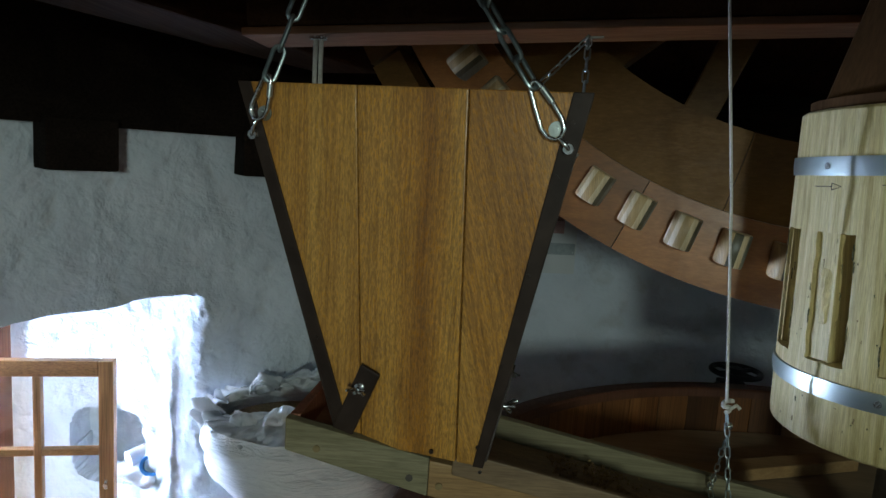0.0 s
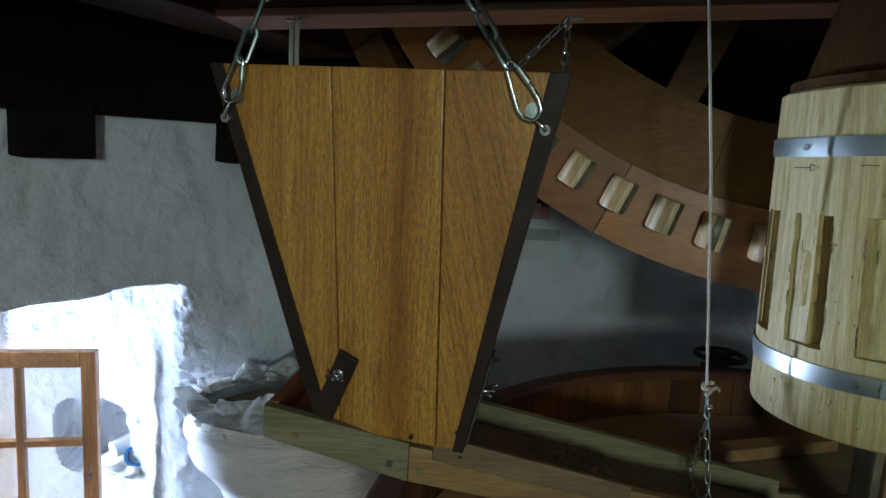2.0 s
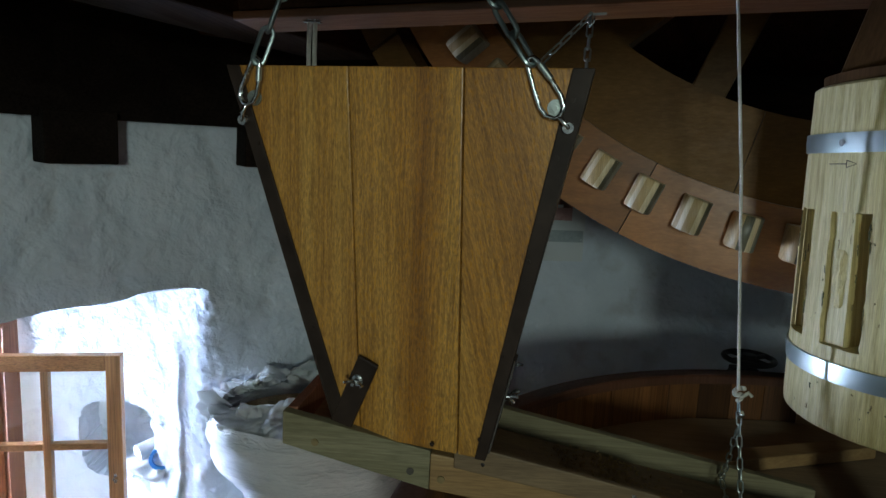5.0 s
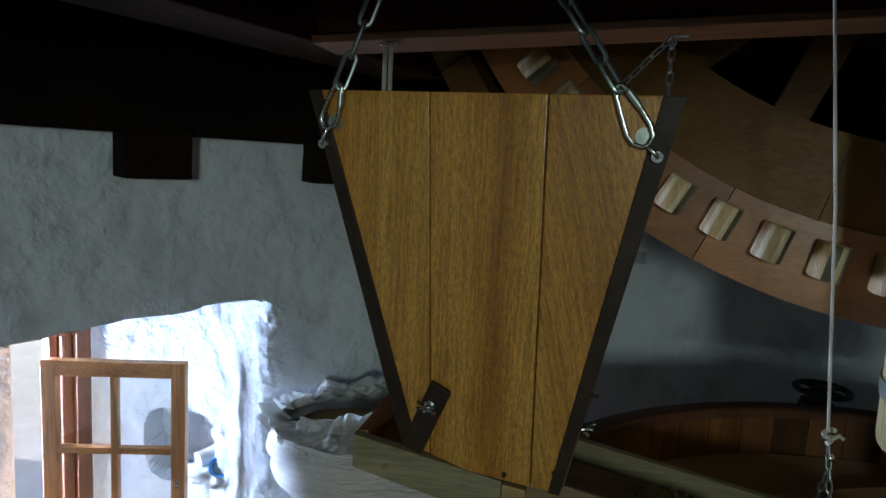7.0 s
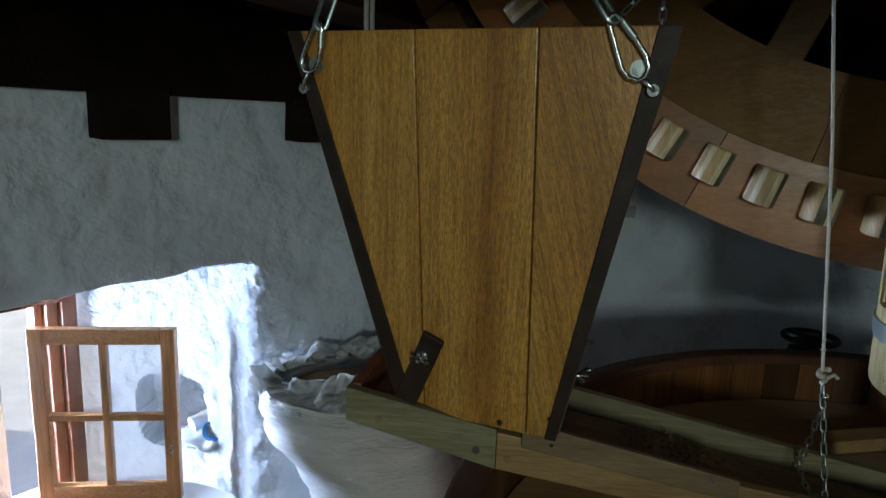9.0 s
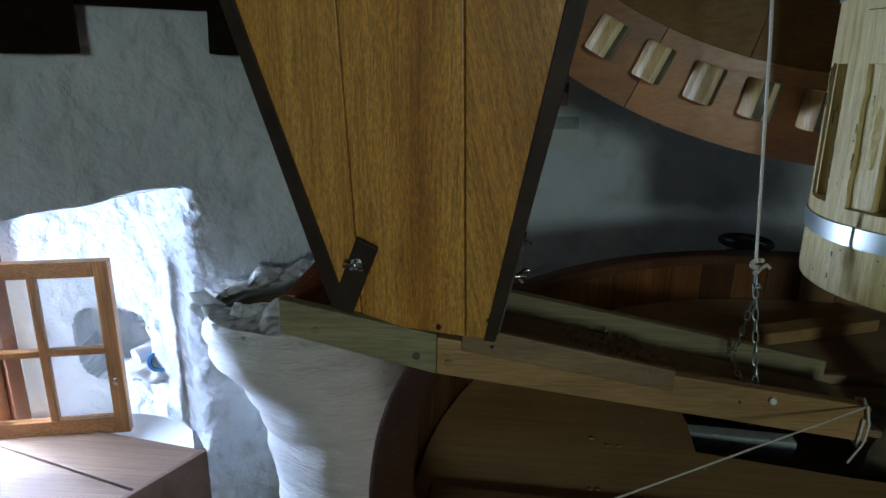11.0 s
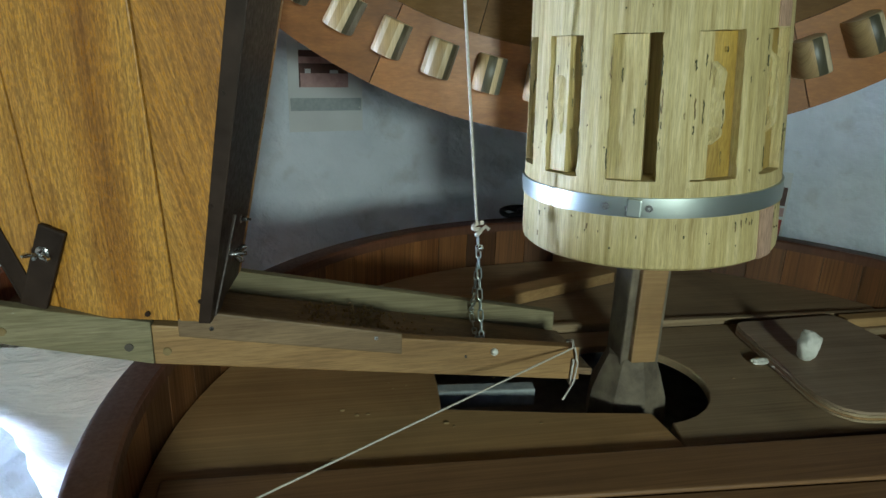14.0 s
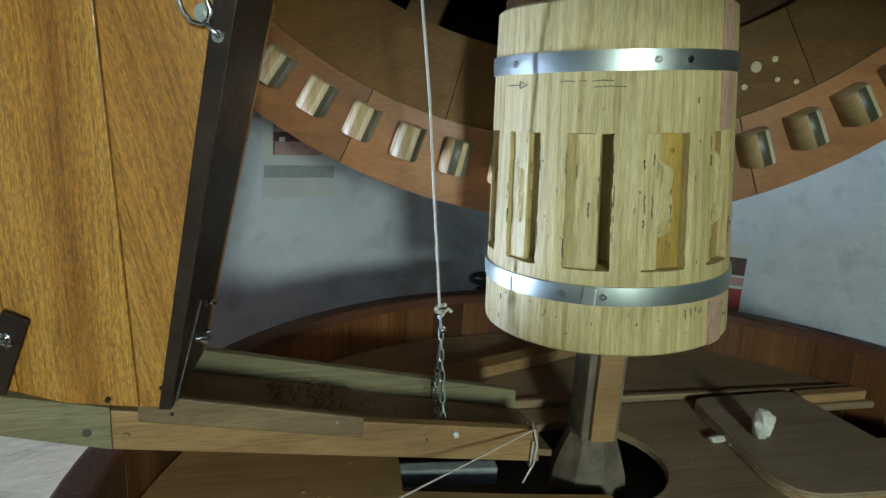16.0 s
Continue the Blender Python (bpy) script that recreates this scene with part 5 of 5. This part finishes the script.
arrow = part("arrow_mark", pencil([(-52, 0.391), (-42, 0.391), (-42, 0.396), (-37, 0.391), (-42, 0.386), (-42, 0.391)]), "ink", nut, "pencilled arrow")
for d0, d1 in ((-20, -13), (-11, -8), (-6, 3), (-5, 8)):
    z = 0.394 if d0 != -5 else 0.386
    part("writing_bar", pencil([(d0, z), ((d0 + d1) / 2, z + 0.001), (d1, z)], 0.0006), "ink", nut)

shaft = thing("upright_shaft", nut_m @ Vector((0, 0, NH)), "dark brown eight-sided tapered wooden shaft above the pinion", "shaft")
for nm, prof_, lab in (("collar", [(0.03, NH + 0.001), (0.172, NH + 0.001), (0.172, NH + 0.016), (0.03, NH + 0.016)], "round collar under the taper"),
                       ("taper", [(0.03, NH + 0.0165), (0.165, NH + 0.0165), (0.100, NH + 0.20), (0.03, NH + 0.20)], ""),
                       ("neck", [(0.03, NH + 0.2005), (0.097, NH + 0.2005), (0.095, NH + 0.50), (0.03, NH + 0.50)], "")):
    b = lathe(prof_, (0, 0, 0), 48 if nm == "collar" else 8)
    bmesh.ops.transform(b, matrix=nut_m, verts=b.verts)
    part(nm, b, "shaft", shaft, lab)

# ---- the great wheel ----
WY = radians(-15)
WX = Vector((math.cos(WY), math.sin(WY), 0))
WN = Vector((math.sin(WY), -math.cos(WY), 0))      # towards the room
WC = Vector((0.753, 1.332, 2.861))
WR, WI = 1.153, 0.815
wheel = thing("face_gear_wheel", WC - Vector((0, 0, WR)), "great brown wooden gear wheel with pale worn cogs", "gear wheel")


def wpt(r, phi, d):
    """On the wheel: radius, degrees from straight down towards the left, and height over the face."""
    a = radians(phi)
    return WC - WX * r * math.sin(a) - Vector((0, 0, 1)) * r * math.cos(a) + WN * d


def wblock(r0, r1, p0, p1, d0, d1, n=8, bm=None):
    bm = bm or bmesh.new()
    rows = []
    for d in (d0, d1):
        rows.append([bm.verts.new(wpt(r1, p0 + (p1 - p0) * k / n, d)) for k in range(n + 1)] + [bm.verts.new(wpt(r0, p1 + (p0 - p1) * k / n, d)) for k in range(n + 1)])
    k = len(rows[0])
    for i in range(k):
        bm.faces.new((rows[0][i], rows[0][(i + 1) % k], rows[1][(i + 1) % k], rows[1][i]))
    bm.faces.new(rows[1])
    bm.faces.new(rows[0][::-1])
    bmesh.ops.recalc_face_normals(bm, faces=bm.faces)
    return bm


NF = 16
for k in range(NF):
    p0 = 23.4 + k * 360 / NF
    part("felloe", wblock(0.985, WR, p0 + 0.06, p0 + 360 / NF - 0.06, -0.10, 0.0, 10), "wheel", wheel)
for k in range(8):
    p0 = 14 + k * 45
    part("face_board", wblock(WI, 0.9845, p0 + 0.05, p0 + 44.95, -0.09, -0.004, 16), "wheel_back", wheel)
part("back_ring", wblock(WI + 0.02, WR - 0.004, 0, 359.9, -0.16, -0.1005, 96), "wheel_back", wheel)
# arms
for phi in (22.3, 112.3, 202.3, 292.3):
    a, b_ = wpt(0.1, phi + 4, -0.13), wpt(0.83, phi, -0.13)
    part("arm", bar(a, b_, 0.05, 0.075, 0.004), "wheel_back", wheel)
for phi in (52, 142, 232, 322):
    a, b_ = wpt(0.05, phi, -0.10), wpt(0.83, phi, -0.10)
    part("arm", bar(a, b_, 0.44, 0.06, 0.004, 90), "wheel_back", wheel)
part("wind_shaft", rod(WC + WN * 0.10, WC - WN * 0.9, 0.24, 12), "dark", wheel)

# cogs: blocks with rounded flanks, worn pale, let into the face
NCOG = 64


def cog_mesh(phi):
    bm = bmesh.new()
    prof = [(-0.034, 0.0), (-0.034, 0.028), (-0.031, 0.052), (-0.022, 0.070), (-0.010, 0.077), (0.010, 0.077), (0.022, 0.070), (0.031, 0.052), (0.034, 0.028), (0.034, 0.0)]
    rad = Vector((0, 0, 0)) + (wpt(1, phi, 0) - WC)
    tan = WN.cross(rad).normalized()
    rows = []
    for r in (1.016, 1.019, 1.083, 1.086):
        s = 0.86 if r in (1.019, 1.083) else 0.82
        rows.append([bm.verts.new(WC + rad * r + tan * x * s + WN * (d * s - 0.001)) for x, d in prof])
    for u, v in zip(rows, rows[1:]):
        for i in range(len(prof) - 1):
            bm.faces.new((u[i], u[i + 1], v[i + 1], v[i]))
    bm.faces.new(rows[0])
    bm.faces.new(rows[-1][::-1])
    bmesh.ops.recalc_face_normals(bm, faces=bm.faces)
    return bm


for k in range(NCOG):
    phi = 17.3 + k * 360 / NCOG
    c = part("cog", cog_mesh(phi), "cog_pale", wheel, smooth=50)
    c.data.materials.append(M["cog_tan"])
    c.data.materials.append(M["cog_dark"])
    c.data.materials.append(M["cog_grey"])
    # worn pale and tan stripes; dark and grey flanks have their shade painted in
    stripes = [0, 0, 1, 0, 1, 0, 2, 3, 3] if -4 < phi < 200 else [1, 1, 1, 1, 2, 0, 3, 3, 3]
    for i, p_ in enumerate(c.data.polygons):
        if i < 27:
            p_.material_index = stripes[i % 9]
for r, phi, rr in ((0.90, -25, 0.011), (0.93, -23, 0.006), (0.90, -27.5, 0.006), (0.94, -27, 0.005), (0.96, -29, 0.005)):
    p = wpt(r, phi, -0.004)
    part("peg", rod(p, p + WN * 0.003, rr, 14), "pine_pale", wheel)
# brake band outside the rim
for k in range(7):
    p0 = 42 + k * 16
    blk = part("brake_block", wblock(1.185, 1.265, p0, p0 + 15.6, -0.09, 0.0, 6), "wheel_back", None)
    tagged(blk, "dark wooden brake block round the gear wheel", "brake", "brake blocks round the wheel", "structure")
    q = wpt(1.21, p0 + 8.2, 0)
    part("bolt", rod(q, q + WN * 0.012, 0.011, 12), "brass", blk)

# ---- hand wheel beyond the casing ----
hw = thing("hand_wheel", (1.056, 2.73, 1.0), "small black cast-iron hand wheel on a stub shaft", "hand wheel")
hc = Vector((1.056, 2.60, 1.205))
part("rim", tube([hc + Vector((0.092 * math.cos(a), 0.092 * math.sin(a), 0)) for a in (2 * math.pi * i / 36 for i in range(36))], 0.011, 10, True), "enamel", hw, smooth=60)
for k in range(4):
    a = k * math.pi / 2 + 0.5
    part("spoke", tube([hc, hc + Vector((0.09 * math.cos(a), 0.09 * math.sin(a), 0.0))], 0.010, 8), "enamel", hw, smooth=60)
part("hub", rod(hc - Vector((0, 0, 0.035)), hc + Vector((0, 0, 0.016)), 0.026, 20), "enamel", hw, smooth=30)
part("shaft", rod(hc - Vector((0, 0, 0.30)), hc - Vector((0, 0, 0.03)), 0.017, 14), "rust", hw, smooth=30)
part("bracket", box((0.05, 0.34, 0.05), Matrix.Translation(hc + Vector((0.0, 0.09, -0.12))), 0.005), "enamel", hw)
part("collar", box((0.10, 0.06, 0.045), Matrix.Translation(hc + Vector((-0.015, 0, -0.06))), 0.008), "enamel", hw)


# ---- posters on the far wall ----
def poster(name, x0, x1, z0_, z1_, blocks, label):
    def at(x, z, off):
        a = math.acos((x - CX) / RW)
        return Vector((CX + (RW - off) * math.cos(a), CY + (RW - off) * math.sin(a), z))
    th = thing(name, at((x0 + x1) / 2, z0_, 0.03), label, "poster")
    def sheet_(u0, u1, w0, w1, off, mat, nm):
        bm = bmesh.new()
        xa, xb = x0 + (x1 - x0) * u0, x0 + (x1 - x0) * u1
        za, zb = z0_ + (z1_ - z0_) * w0, z0_ + (z1_ - z0_) * w1
        c = [at(xa, za, off), at(xb, za, off), at(xb, za, off - 0.0015), at(xa, za, off - 0.0015)]
        c2 = [Vector((q.x, q.y, zb)) for q in c]
        part(nm, hexa(c + c2, 0), mat, th)
    sheet_(0, 1, 0, 1, 0.022, "paper", "sheet")
    for i, (u0, u1, w0, w1, mat) in enumerate(blocks):
        sheet_(u0, u1, w0, w1, 0.0245 + 0.0004 * i, mat, "print_block")
    return th


poster("wall_poster", 0.10, 0.385, 1.53, 1.93, [
    (0.14, 0.84, 0.82, 0.97, "print_dark"), (0.14, 0.80, 0.42, 0.76, "print_dark"), (0.14, 0.80, 0.64, 0.70, "print_pink"), (0.16, 0.80, 0.42, 0.55, "print_pink"),
    (0.22, 0.42, 0.53, 0.59, "paper"), (0.46, 0.66, 0.54, 0.58, "paper"), (0.02, 0.98, 0.20, 0.32, "print_grey"), (0.40, 0.96, 0.22, 0.235, "paper"), (0.35, 0.9, 0.265, 0.275, "paper")],
    "laminated photo sheet with grey text bars on the wall")
poster("wall_poster", 2.03, 2.125, 1.11, 1.42, [(0.08, 0.92, 0.55, 0.80, "print_dark"), (0.08, 0.92, 0.40, 0.52, "print_pink"), (0.08, 0.92, 0.02, 0.36, "print_red")], "laminated red and dark photo sheet on the wall")

# ---- sack of meal ----
SM = Matrix.Translation((0.06, 0.05, 1.95)) @ Matrix.Scale(1.17, 4) @ Matrix.Translation((-0.06, -0.05, -1.95))
sack = thing("meal_sack", (-0.34, 1.93, 0), "tall full white woven plastic sack, open crumpled top", "sack")
bm = bmesh.new()
NU, NV = 72, 90
prof = [(0.0, 0.20, -0.27), (0.06, 0.245, -0.27), (0.45, 0.255, -0.275), (0.75, 0.252, -0.268), (0.95, 0.258, -0.292), (1.08, 0.268, -0.340), (1.16, 0.268, -0.415), (1.22, 0.245, -0.455), (1.255, 0.215, -0.47)]
rows = []
for j in range(NV + 1):
    z = 0.284 + (1.255 - 0.284) * j / NV
    for (za, ra, xa), (zb, rb, xb) in zip(prof, prof[1:]):
        if za <= z <= zb:
            f = (z - za) / (zb - za)
            f = f * f * (3 - 2 * f)
            r, cx = ra + (rb - ra) * f, xa + (xb - xa) * f
            break
    row = []
    for i in range(NU):
        a = 2 * math.pi * i / NU
        q = Vector((math.cos(a) * 1.2, math.sin(a) * 1.2, z * 24))
        w = 0.010 * noise.noise(q) + 0.004 * noise.noise(q * 2.6) + 0.012 * noise.noise(Vector((math.cos(a) * 2, math.sin(a) * 2, z * 1.5)))
        row.append(bm.verts.new((cx + (r + w) * math.cos(a), 1.66 + (r + w) * math.sin(a), z)))
    rows.append(row)
for u, v in zip(rows, rows[1:]):
    for i in range(NU):
        bm.faces.new((u[i], u[(i + 1) % NU], v[(i + 1) % NU], v[i]))
bmesh.ops.transform(bm, matrix=SM, verts=bm.verts)
part("body", bm, "sack", sack, smooth=70)
# the open mouth: the front lies over the neck, the back stands up towards the hopper
bm = bmesh.new()
rows = []
NM = 220
for j in range(44):
    f = j / 43
    row = []
    for i in range(NM):
        a = 2 * math.pi * i / NM
        c, s_ = math.cos(a), math.sin(a)
        lift = (0.5 + 0.5 * c) ** 1.2 * (1.0 if s_ > 0 else 1 + 0.25 * s_)
        q = Vector((c * 1.7, s_ * 1.7, f * 1.1))
        fold = abs(noise.noise(q * 1.25)) + 0.45 * abs(noise.noise(q * 2.8 + Vector((3, 1, 0)))) + 0.15 * abs(noise.noise(q * 6.5)) - 0.30
        r = 0.258 + 0.012 * math.sin(f * math.pi) * (1.4 - c) - 0.045 * f + 0.09 * fold * min(1, f * 2.0)
        z = 1.085 + f * (0.045 + 0.215 * lift) + 0.06 * fold * f + 0.022 * noise.noise(Vector((c * 2.6, s_ * 2.6, 4))) * f * f
        row.append(bm.verts.new((-0.56 + r * c * (1 + 0.10 * f) + 0.04 * f * lift, 1.934 + r * s_ * (1 - 0.25 * f) + 0.02 * f, z)))
    rows.append(row)
for u, v in zip(rows, rows[1:]):
    for i in range(NM):
        bm.faces.new((u[i], u[(i + 1) % NM], v[(i + 1) % NM], v[i]))
bmesh.ops.solidify(bm, geom=bm.faces[:], thickness=0.0015)
part("mouth", bm, "film", sack, "crumpled translucent sack mouth", smooth=40)
bm = bmesh.new()
bmesh.ops.create_circle(bm, cap_ends=True, segments=40, radius=0.24, matrix=pose(-0.56, 1.934, 1.075))
part("meal", bm, "grain_", sack, "brown meal inside")

# floorboards
for k in range(26):
    x = CX - RW + 0.1 + k * 0.19
    h = math.sqrt(max(0.02, (RW - 0.03) ** 2 - (x + 0.095 - CX) ** 2))
    part("plank", box((0.186, 2 * h, 0.036), pose(x + 0.095, CY, -0.018), 0.003), "floor", floor_)
